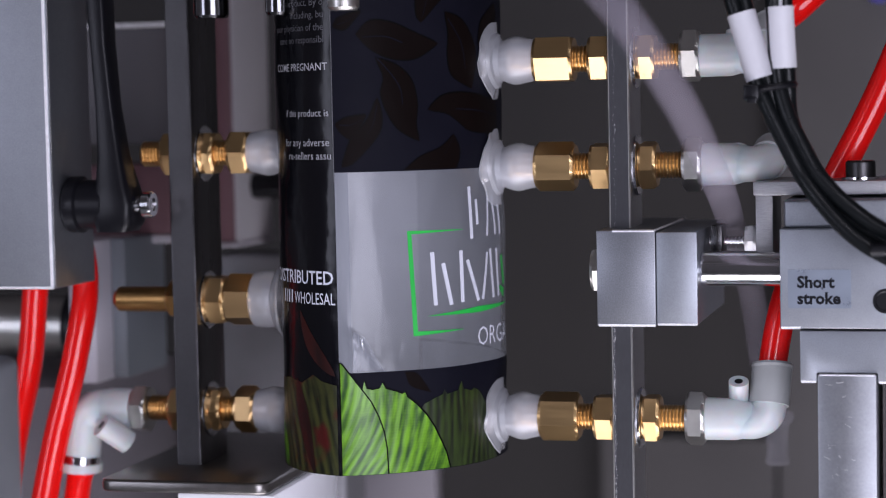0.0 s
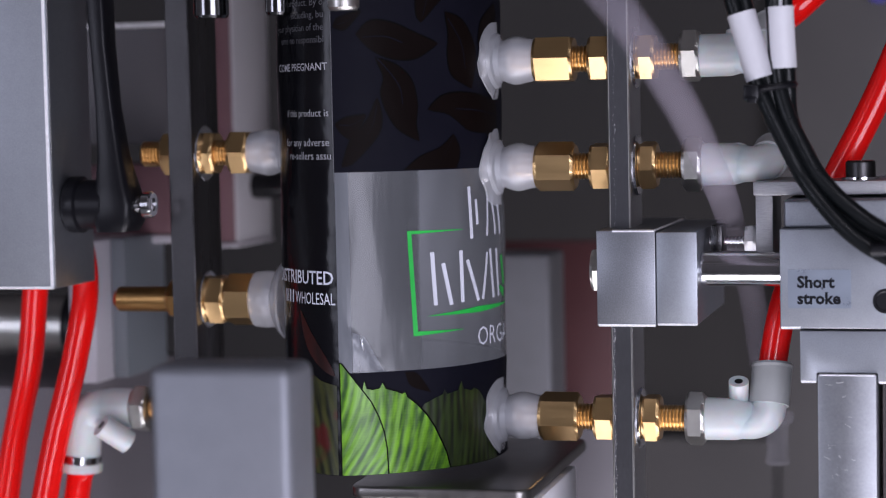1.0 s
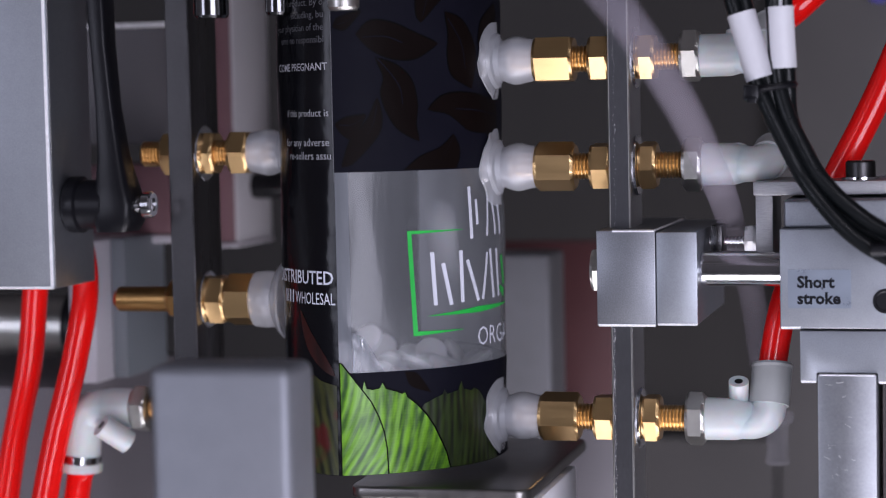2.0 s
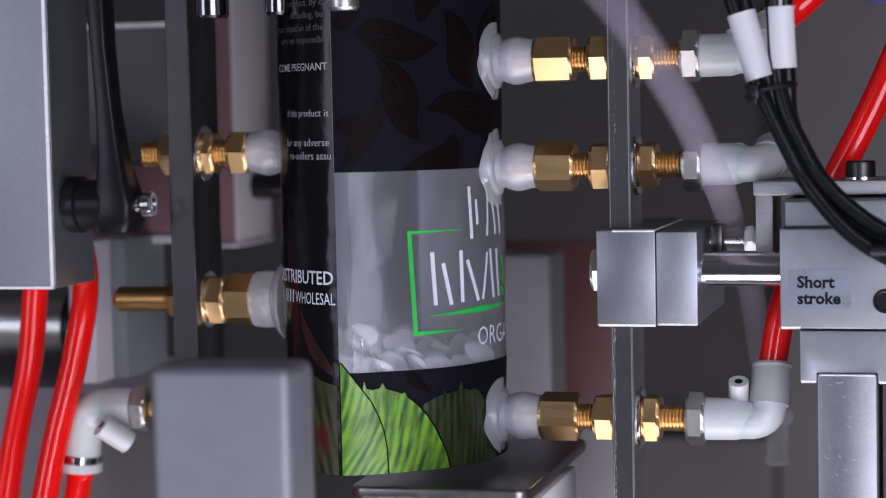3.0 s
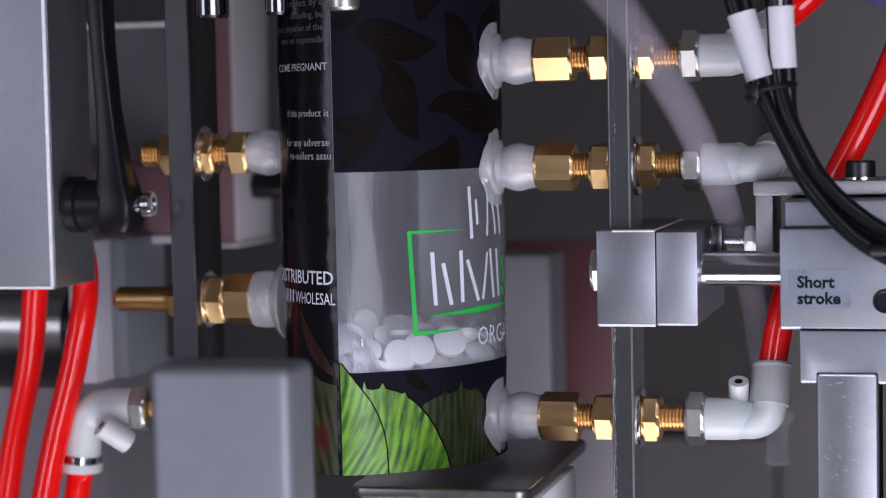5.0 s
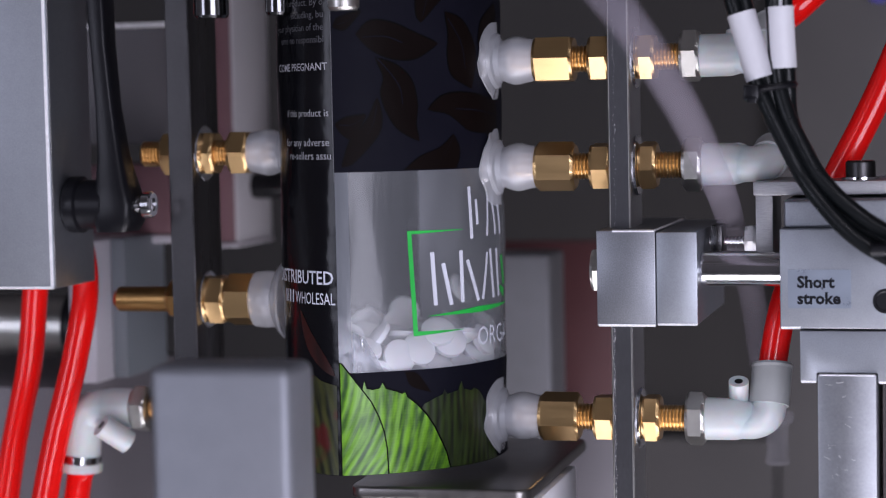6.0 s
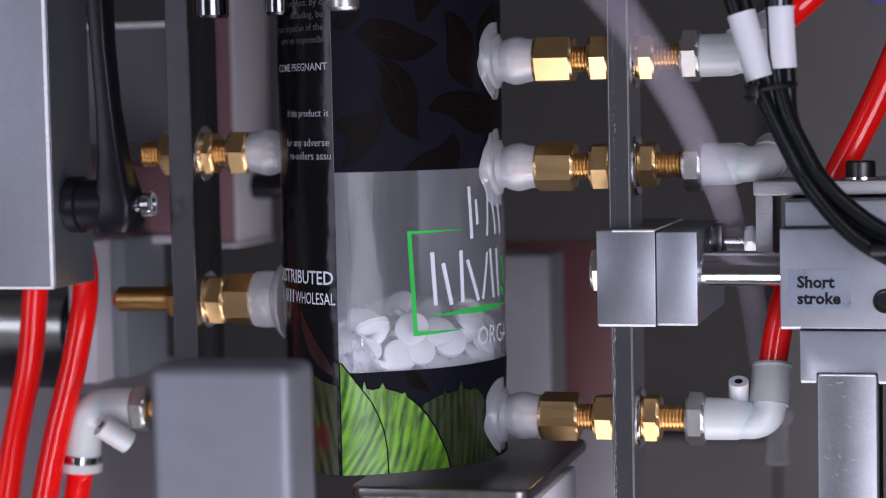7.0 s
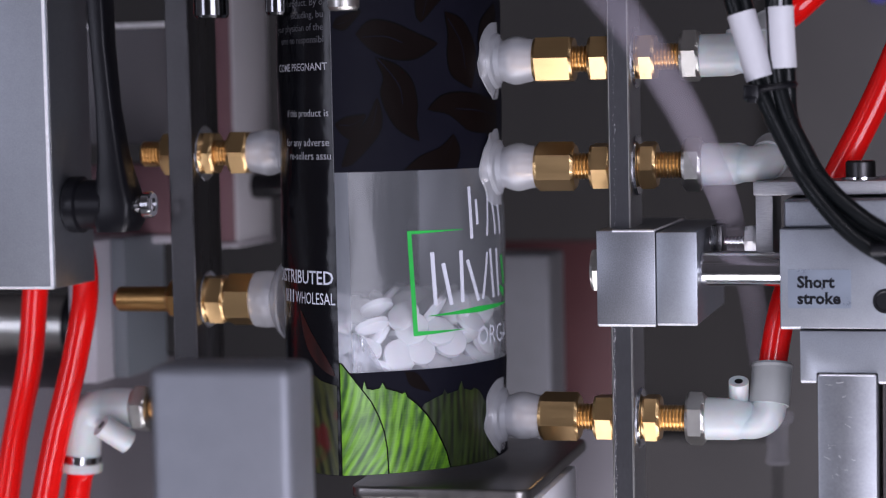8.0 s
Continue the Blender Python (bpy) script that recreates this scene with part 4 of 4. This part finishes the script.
def print_leaf(base, tip, width, bend, parent, mat, off, front_side=True, label="", n=16, m=6):
    """Pointed leaf from base to tip, (s, z) each; bend bows its midrib sideways."""
    (s0, z0), (s1, z1) = base, tip
    ds, dz = s1 - s0, z1 - z0
    k = math.hypot(ds, dz)
    ns, nz = -dz / k, ds / k
    grid = []
    for i in range(n + 1):
        t = i / n
        half = width / 2 * math.sin(math.pi * t ** 0.85) ** 0.8 + 0.02
        bow = bend * math.sin(math.pi * t)
        grid.append([(s0 + ds * t + ns * (bow + half * v), z0 + dz * t + nz * (bow + half * v)) for v in (2 * j / m - 1 for j in range(m + 1))])
    return uv_part("printed_leaf", front_side, grid, off, mat, parent, label)


def blade(edge_a, edge_b, parent, mat, off, grow=0.0, n=18, m=6):
    """Printed leaf between two curved edges, both from its base to its tip, (s, z) each; grow widens it for an outline."""
    sides = []
    for edge in (edge_a, edge_b):
        pts = np.array([(p.x, p.y) for p in spline([(s, z, 0) for s, z in edge], 8)])
        run = np.concatenate([[0], np.cumsum(np.hypot(*np.diff(pts, axis=0).T))])
        at_t = np.linspace(0, run[-1], n + 1)
        sides.append(np.c_[np.interp(at_t, run, pts[:, 0]), np.interp(at_t, run, pts[:, 1])])
    grid = []
    for p, q in zip(*sides):
        d = q - p
        k = math.hypot(*d)
        d = d / k * grow if k > 0.05 else d * 0
        grid.append([tuple((p - d) * (1 - v) + (q + d) * v) for v in np.linspace(0, 1, m + 1)])
    return uv_part("printed_leaf", True, grid, off, mat, parent)


for edge_a, edge_b, rib in ((((6.5, 57.5), (10.5, 61.0), (16.5, 60.5), (22.8, 58.0), (30.5, 54.9)), ((6.5, 57.5), (10.5, 53.5), (16.3, 51.0), (23.5, 51.0), (30.5, 54.9)), ((8.2, 56.6), (14.5, 56.7), (19.5, 55.0))),
                            (((11.7, 51.2), (17.8, 49.0), (22.0, 45.0), (23.6, 38.5), (23.0, 33.0), (24.0, 28.5)), ((11.7, 51.2), (13.9, 46.0), (13.0, 42.0), (14.5, 37.0), (17.8, 32.0), (24.0, 28.5)), ((11.9, 51.0), (16.0, 46.5), (18.5, 42.5), (19.0, 38.5))),
                            (((26.7, 37.0), (31.2, 40.5), (36.5, 41.5), (44.0, 41.0), (58.0, 39.0)), ((26.7, 37.0), (33.0, 36.0), (37.2, 33.5), (42.2, 31.0), (58.0, 30.0)), ((36.0, 37.0), (44.0, 36.5), (56.0, 35.0))),
                            (((35.0, 30.2), (31.0, 27.0), (24.2, 24.4), (19.5, 20.9)), ((35.0, 30.2), (37.0, 26.5), (36.8, 23.5), (35.5, 20.9)), ((34.6, 29.0), (31.5, 24.5), (27.5, 21.2))),
                            (((12.0, 40.5), (9.2, 34.5), (4.8, 29.5), (2.0, 22.0)), ((12.0, 40.5), (13.1, 35.5), (12.0, 30.5), (5.5, 23.5), (2.0, 22.0)), ((11.8, 38.5), (10.0, 32.0), (4.0, 24.5))),
                            (((0.4, 33.5), (3.5, 35.2), (9.0, 36.0)), ((0.4, 33.5), (2.5, 30.8), (5.2, 30.0), (9.0, 36.0)), ((1.5, 33.2), (4.5, 33.2), (7.5, 34.5))),
                            (((25.2, 60.5), (23.8, 63.5), (24.0, 74.0)), ((25.2, 60.5), (29.0, 64.5), (32.7, 68.5), (33.8, 74.0)), ((25.6, 62.0), (27.0, 67.0), (28.5, 73.0))),
                            (((32.7, 63.6), (33.8, 57.5), (33.5, 51.5), (35.2, 46.0), (42.2, 42.6)), ((32.7, 63.6), (38.5, 61.5), (42.8, 56.5), (44.8, 51.5), (42.2, 42.6)), ((33.6, 61.5), (38.0, 55.0), (39.5, 48.0))),
                            (((56.0, 66.5), (48.0, 61.5), (46.2, 54.5)), ((56.0, 66.5), (58.0, 61.5), (46.2, 54.5)), ((54.0, 64.5), (51.0, 60.5), (47.5, 56.5))),
                            (((0.4, 59.5), (2.3, 62.0), (8.2, 63.8)), ((0.4, 59.5), (3.8, 59.0), (8.2, 63.8)), ((1.5, 60.0), (4.0, 60.8), (7.0, 62.8)))):
    blade(edge_a, edge_b, front, SPOT_EDGE, 0.1, 0.35)
    blade(edge_a, edge_b, front, SPOT_GLOSS, 0.16)
    blade(rib, [(s + 0.25, z + 0.25) for s, z in rib], front, MATT_FILM, 0.2, 0.0, 10, 2)
blade(((18.2, -34.0), (22.0, -34.8), (26.0, -40.2)), ((18.2, -34.0), (20.0, -38.0), (26.0, -40.2)), lower, SPOT_GLOSS, 0.06)


def boundary(knots, s):
    return float(np.interp(s, [k[0] for k in knots], [k[1] for k in knots]))


def column_leaf(s0, s1, knots, mat, off, parent, label, front_side=True, low=LOW_Z + 0.15, lean=0.0, curl=0.0):
    grid = []
    cols = sorted(set(steps(s0, s1, 0.5) + [k[0] for k in knots if s0 <= k[0] <= s1]))
    for v in np.linspace(0, 1, 22):
        grid.append([(s, low + (max(boundary(knots, s), low + 0.02) - low) * v) for s in cols])
    return uv_part("printed_leaf", front_side, grid, off, mat, parent, label, lean, curl)


third = [(22.5, -45.0), (23.7, -43.2), (27, -41.8), (29.4, -41.0), (30.0, -39.6), (30.8, -41.0), (34.6, -40.4), (36.0, -37.9), (36.8, -40.2), (40, -41.0), (41.2, -40.4), (43.7, -41.6), (47, -45), (49.8, -54), (53, -61.4)]
second = [(5.0, -38.8), (6.2, -38.0), (6.7, -36.0), (7.3, -38.0), (9, -38.4), (11.0, -38.0), (11.8, -36.6), (12.6, -38.3), (15.5, -39.2), (17.4, -40.0), (18.2, -39.6), (18.8, -41.0), (21.5, -43.2), (24.3, -46.3), (26.6, -49.8), (28.6, -53.8), (30.2, -57.2), (31.4, -61.4)]
rim = [(0.0, -30.8), (0.6, -31.1), (3.2, -34.6), (6.0, -38.4), (8.4, -41.8), (10.4, -46.0), (11.7, -50.0), (12.4, -54.5), (12.7, -61.4)]
column_leaf(22.5, 53, third, LEAF_DARK, 0.08, lower, "dark olive printed leaf", lean=0.1, curl=0.002)
column_leaf(4.6, 31.9, [(a + 0.45, b + 0.25) for a, b in second], SPOT_EDGE, 0.12, lower, "black printed outline")
column_leaf(5.0, 31.4, second, LEAF_SECOND, 0.17, lower, "green printed leaf with toothed rim", lean=0.42, curl=0.008)
column_leaf(0.0, 13.1, [(a + 0.4, b + 0.1) for a, b in rim], SPOT_EDGE, 0.22, lower, "black printed outline")
column_leaf(0.35, 12.7, rim, LEAF_BRIGHT, 0.28, lower, "bright green printed leaf beside the seam", lean=0.72, curl=0.0115)
tip_leaf = [[(s, z) for s in (0.3, 0.3 + max(0.05, (z_top - z) * 0.8))] for z_top in (-30.9,) for z in np.linspace(-33.6, -30.95, 7)]
uv_part("printed_leaf", True, tip_leaf, 0.28, LEAF_BRIGHT, window, "tip of the bright green leaf")
column_leaf(0.8, 46, [(0.8, -37), (6, -36.0), (9, -34.5), (14, -37), (20, -36), (30, -37), (46, -38)], HERBS, 0.08, BACK, "print of dark herbs and red peppers", False)
print_leaf((1.2, -34.5), (14.0, -17.0), 4.2, -1.6, BACK, PEPPER, 0.12, False, "dark red printed pepper")
print_leaf((16.0, -36.0), (9.0, -62.0), 5.0, 0.5, BACK, PEPPER, 0.14, False, "dark red printed pepper")
print_leaf((24.0, -61.0), (34.0, -46.0), 7.0, 0.5, BACK, LEAF_SECOND, 0.14, False, "green printed leaf low on the back")


def stroke(s0, z0, s1, z1, w0, w1, mat, parent, off=0.12, front_side=True, name="print_stroke", n=14):
    ds, dz = s1 - s0, z1 - z0
    k = math.hypot(ds, dz) or 1
    ns, nz = -dz / k, ds / k
    grid = [[(s0 + ds * t + ns * w * v, z0 + dz * t + nz * w * v) for v in (-0.5, 0, 0.5)] for t, w in ((i / n, w0 + (w1 - w0) * i / n) for i in range(n + 1))]
    return uv_part(name, front_side, grid, off, mat, parent)


# green frame and brush stroke of the mark, and plain white bars where its name stands
stroke(20.4, 4.3, 21.6, -24.4, 1.25, 1.35, GREEN_INK, window)
stroke(20.2, 3.8, 37.5, 4.0, 1.0, 0.1, GREEN_INK, window, 0.13)
stroke(21.0, -23.8, 37.4, -23.6, 1.3, 0.1, GREEN_INK, window, 0.13)
stroke(25.4, -19.2, 44, -18.6, 0.1, 1.7, GREEN_INK, window, 0.13)
stroke(44, -18.6, 64, -18.2, 1.7, 0.2, GREEN_INK, window, 0.13)
stroke(58.5, -4.5, 61.0, -13, 1.6, 2.2, GREEN_INK, window)
stroke(56.5, -13.5, 60.5, -15.5, 1.6, 2.6, GREEN_INK, window, 0.14)
for s0, z0, s1, z1, w in ((27.2, -1.8, 28.0, -16.4, 1.5), (30.6, -5.0, 33.2, -16.6, 1.5), (36.6, -1.8, 37.2, -16.2, 1.5), (39.0, -4.6, 43.6, -16.2, 1.5), (48.6, -3.0, 45.6, -16.0, 1.3), (50.4, -2.2, 51.6, -16.0, 1.6), (54.6, -2.4, 55.4, -16.0, 1.6),
                          (40.4, 15.6, 41.0, 1.2, 1.5), (43.4, 12.0, 43.8, 5.0, 1.4), (50.8, 15.2, 48.8, 1.5, 1.2), (53.0, 15.2, 54.2, 1.6, 1.3), (57.0, 15.2, 57.6, 1.6, 1.5)):
    stroke(s0, z0, s1, z1, w * 0.85, w * 0.85, WHITE_INK, window, name="print_bar")


def back_print(text, right, z, size, mat, squeeze=1.0, bold=0.0):
    """A printed line on the back film that ends at distance right from the seam."""
    verts, faces = words(text, size, bold)
    far = max(v[0] for v in verts)
    bm = bmesh.new()
    vs = [bm.verts.new(film_point(False, right + (far - v[0]) * squeeze, z + v[1], 0.12)) for v in verts]
    for f in faces:
        if len(set(f)) > 2:
            bm.faces.new([vs[i] for i in f])
    return part("lettering", bm, mat, BACK, "small white printed line", smooth=False)


# the first letters of the word under the mark, before it turns away round the pouch
verts, faces = words("ORGA", 7.6, -0.06)
bm = bmesh.new()
vs = [bm.verts.new(film_point(True, 43.0 + v[0] * 0.86, -28.8 + v[1], 0.12)) for v in verts]
for f in faces:
    if len(set(f)) > 2:
        bm.faces.new([vs[i] for i in f])
part("lettering", bm, WHITE_INK, window, "thin white capitals", smooth=False)

for text, right, z, size in (("product. By o", 2.2, 65.6, 2.7), ("including, bu", 2.2, 62.3, 2.7), ("your physician of the", 2.2, 58.9, 2.7), ("ume no responsibi", 2.2, 55.6, 2.7)):
    back_print(text, right, z, size, GREY_INK)
back_print("COME PREGNANT", 1.2, 48.2, 2.9, PALE_INK, 1.0, 0.02)
back_print("if this product is", 1.2, 35.8, 2.8, PALE_INK)
back_print("for any adverse", 1.2, 27.8, 3.0, PALE_INK)
back_print("re-sellers assu", 0.8, 24.2, 3.0, PALE_INK)
back_print("DISTRIBUTED", 1.0, -9.6, 5.2, WHITE_INK, 0.92, 0.06)
back_print("WHOLESAL", 0.6, -15.1, 4.6, WHITE_INK, 0.68)
x = 17.6
for w in (1.3, 1.5, 0.7, 1.4):
    stroke(x + w / 2, -11.6, x + w / 2 + 0.1, -15.1, w * 0.62, w * 0.62, WHITE_INK, BACK, 0.12, False, "print_bar", 4)
    x += w + 0.55

part("seam_edge", hose([(SEAM_X - 0.1, -0.15, 18), (SEAM_X - 0.1, -0.15, 60), (SEAM_X - 0.1, -0.15, TOP_Z)], 0.11, n=6, segments=8), GREY_INK, POUCH, "thin pale cut edge of the seam")

# loose fold of film behind the window's lower corner
bm = bmesh.new()
grid = []
for i in range(13):
    u = i / 12
    row = []
    for j in range(9):
        v = j / 8
        s, z = 3.8 + 9.5 * u * (0.35 + 0.65 * v), -22.5 - 10.8 * v - 1.5 * u
        row.append(bm.verts.new(film_point(True, s, z, -0.5 - 1.5 * math.sin(math.pi * u) * v - 0.4 * math.sin(9 * u + 5 * v))))
    grid.append(row)
for i in range(12):
    for j in range(8):
        bm.faces.new((grid[i][j], grid[i + 1][j], grid[i + 1][j + 1], grid[i][j + 1]))
part("inner_fold", bm, SEAL, POUCH, "crumpled hazy fold inside the window")

# milky tube added in place of a see-through streak, routed to fit the camera's view
CLEAR_TUBE = clear_film("milky_tube", 0.16, (0.62, 0.56, 0.66), False)
MILKY_END = clear_film("milky_tube_end", 0.24, (0.75, 0.74, 0.8), False)
g = thing("streak_tube", 76.7, 112.0, -62.6, "milky translucent tube with plugged end, routed to fit the view", "air tube")
part("hose", hose([(55.1, -91.2, 67.0), (59.1, -90.0, 61.8), (65.7, -88.0, 53.2), (72.2, -75.0, 39.9), (74.5, -55.0, 30.3), (74.2, -20.0, 20.1), (72.2, 25.0, 9.5), (68.6, 80.0, -3.1), (70.2, 108.0, -21.6), (73.0, 112.0, -43.1), (76.7, 112.0, -62.6)], 3.9, n=10, segments=24), CLEAR_TUBE, g)
part("plug", lathe([(-12.5, 0.1), (-12.5, 3.6), (-11.4, 3.9), (-10.4, 3.3), (0, 3.4), (0.6, 5.0), (3.6, 5.0), (4, 0.1)], (77.3, 112.0, -62.6), "z", 28), MILKY_END, g, "pale plastic plug")

# ---------------------------------------------------------------- tablets
TABLET_R, TABLET_H = 4.7, 3.3
CHALK = material("white_pressed_tablet", (0.96, 0.96, 0.97), 0.6, 0.0, 900, 0.05, 0.15, stains=0.03, Subsurface_Weight=0.1, Subsurface_Scale=0.002)
bm = lathe([(-TABLET_H / 2, 0.02), (-TABLET_H / 2 + 0.12, 1.8), (-TABLET_H / 2 + 0.38, 3.2), (-TABLET_H / 2 + 0.75, 4.3), (-TABLET_H / 2 + 1.0, TABLET_R), (TABLET_H / 2 - 1.0, TABLET_R), (TABLET_H / 2 - 0.75, 4.3), (TABLET_H / 2 - 0.38, 3.2), (TABLET_H / 2 - 0.12, 1.8), (TABLET_H / 2, 0.02)],
           (0, 0, 0), "z", 28)
tablet_mesh = to_mesh("tablet", bm, CHALK, at(0, 0, 0))

COUNT = 250
rng = random.Random(7)
cell = 0.7
gx, gy = np.meshgrid(np.arange(-58, 8, cell), np.arange(0, 84, cell), indexing="ij")
ground_z = np.full(gx.shape, -48.0)
x_front = np.interp(gy, FRONT_XY[1], FRONT_XY[0])
x_back = np.interp(gy, BACK_XY[1], BACK_XY[0])
inside = (gx < x_front - 1.0) & (gx > x_back + 1.2)
ground_z[~inside] = 999.0
curve = np.concatenate([np.c_[FRONT_XY[0], FRONT_XY[1]], np.c_[BACK_XY[0], BACK_XY[1]]])[::4]
gap = np.sqrt(((np.c_[gx.ravel(), gy.ravel()][:, None] - curve[None]) ** 2).sum(2)).min(1).reshape(gx.shape)
spots = np.argwhere(inside & (gap > 3.2) & (gy > 5) & (gy < 78))
rest = []
for i in range(COUNT):
    best = None
    for _ in range(26):
        ix, iy = spots[rng.randrange(len(spots))]
        cx, cy = gx[ix, iy], gy[ix, iy]
        sl = (slice(max(ix - 8, 0), ix + 9), slice(max(iy - 8, 0), iy + 9))
        near = (np.hypot(gx[sl] - cx, gy[sl] - cy) < TABLET_R) & (ground_z[sl] < 900)
        h = ground_z[sl][near]
        score = h.mean() + 0.35 * h.std() + 0.02 * cy
        if best is None or score < best[0]:
            best = (score, cx, cy, sl, near)
    _, cx, cy, sl, near = best
    px, py, h = gx[sl][near] - cx, gy[sl][near] - cy, ground_z[sl][near]
    fit = np.linalg.lstsq(np.c_[px, py, np.ones(len(px))], h, rcond=None)[0]
    n = Vector((-fit[0] + rng.gauss(0, 0.32), -fit[1] + rng.gauss(0, 0.32), 1))
    if rng.random() < 0.16:
        n = Vector((rng.gauss(0.2, 0.5), -1, rng.gauss(0.4, 0.3)))
    n.normalize()
    nz = max(n.z, 0.55)
    plane = -(n.x * px + n.y * py) / nz
    lift = float(np.quantile(h - plane, 0.86)) + TABLET_H * 0.44 / nz
    if n.z < 0.55:
        lift = float(np.median(h)) + TABLET_R * 0.78
    # keep the whole disc inside the film
    for _ in range(3):
        d = curve - np.array((cx, cy))
        k = int((d ** 2).sum(1).argmin())
        dist = math.hypot(*d[k])
        out = Vector((d[k][0], d[k][1], 0)).normalized()
        c = abs(out.dot(n))
        need = TABLET_R * math.sqrt(max(0, 1 - c * c)) + TABLET_H / 2 * c + 1.3
        if dist < need:
            cx, cy = cx - out.x * (need - dist), cy - out.y * (need - dist)
    top = lift + plane + TABLET_H * 0.42
    patch = ground_z[sl]
    patch[near] = np.maximum(patch[near], np.minimum(top, lift + 5))
    rest.append((cx, cy, lift, n))

TABLETS = []
for i, (cx, cy, z, n) in enumerate(rest):
    ob = new("tablet", tablet_mesh)
    TABLETS.append((tagged(ob, "round white pressed tablet inside the pouch", "tablet", "tablets in the pouch"), Vector((cx, cy, z)), n))
chute = bmesh.new()
for b in ((-46, -44, 18, 66), (-10, -8, 18, 66), (-44, -10, 18, 20), (-44, -10, 64, 66)):
    box(b[0], b[1], b[2], b[3], 146, 340, 0.3, bm=chute)
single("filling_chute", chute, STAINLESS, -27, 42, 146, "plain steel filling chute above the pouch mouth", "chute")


# ---------------------------------------------------------------- what moves
def motions():
    home = CARRIAGE.location.copy()
    slide = [(0.0, -74), (0.4, -74), (0.45, -71), (0.5, -60), (0.6, -28), (0.7, -9.5), (0.8, -0.8), (0.87, 0), (8.0, 0)]
    walk(CARRIAGE, [(t, Matrix.Translation(home + Vector((dx * MM, 0, 0)))) for t, dx in slide])
    # the cups draw the back film out a little further as the carriage arrives
    sway = [(0.0, 0.0), (0.5, 0.0), (0.7, 0.9), (0.9, 1.2), (8.0, 1.2)]
    pivot = Matrix.Translation(at(SEAM_X, 0, 0) - POUCH.location)
    walk(BACK, [(t, pivot @ pose(0, 0, 0, 0, 0, -a) @ pivot.inverted()) for t, a in sway])
    # tablets drop one after another: a first pour, then a steady trickle
    times = np.interp(np.arange(COUNT), [0, 95, 105, 132, 152, 172, 195, 225, 250], [1.13, 1.40, 1.75, 2.8, 3.5, 4.5, 5.8, 7.0, 7.95])
    rnd = random.Random(3)
    for i, (ob, p, n) in enumerate(TABLETS):
        land = float(times[i]) + rnd.uniform(-0.03, 0.03)
        wait = Vector((-39 + 6 * (i % 5) * 1.0, 26 + 9.6 * ((i // 5) % 4), 154 + 10.2 * (i // 20)))
        top = Vector((-27 + (wait.x + 27) * 0.8, wait.y, 140))
        q1 = n.to_track_quat("Z", "Y")
        axis = Vector((rnd.gauss(0, 1), rnd.gauss(0, 1), rnd.gauss(0, 0.4))).normalized()
        spin = rnd.uniform(-1.1, 1.1)
        rows = [(0.0, wait, 5.0), (land - 0.3, wait, 5.0)]
        for dt, u in ((0.167, 0.0), (0.1, 0.36), (0.067, 0.58), (0.033, 0.8), (0.0, 1.0)):
            rows.append((land - dt, top.lerp(p, u) + (Vector((-27, 42, 0)) - Vector((p.x, p.y, 0))).normalized() * 2.4 * u if u else top, 1 + 4 * (1 - u) if u < 1 else 0.6))
        hop = rnd.uniform(0.0, 9.0) if rnd.random() < 0.5 else rnd.uniform(0, 2)
        inward = (Vector((-27, 42, 0)) - Vector((p.x, p.y, 0))).normalized()
        shift = inward * rnd.uniform(1.5, 3.0) + Vector((0, 0, hop))
        rows += [(land + 0.067, p + shift, 0.3), (land + 0.133, p, 0.0)]
        if land + 0.14 < 7.99:
            rows.append((8.0, p, 0.0))
        keyed = []
        last = -1.0
        for t, place, turns in rows:
            if t > last + 0.03 and t <= 8.0:
                m = Matrix.Rotation(spin * turns * 0.9, 4, axis) @ q1.to_matrix().to_4x4()
                keyed.append((t, Matrix.Translation(at(*place)) @ m))
                last = t
        if keyed[-1][0] < 8.0:
            keyed.append((8.0, keyed[-1][1]))
        walk(ob, keyed)


motions()
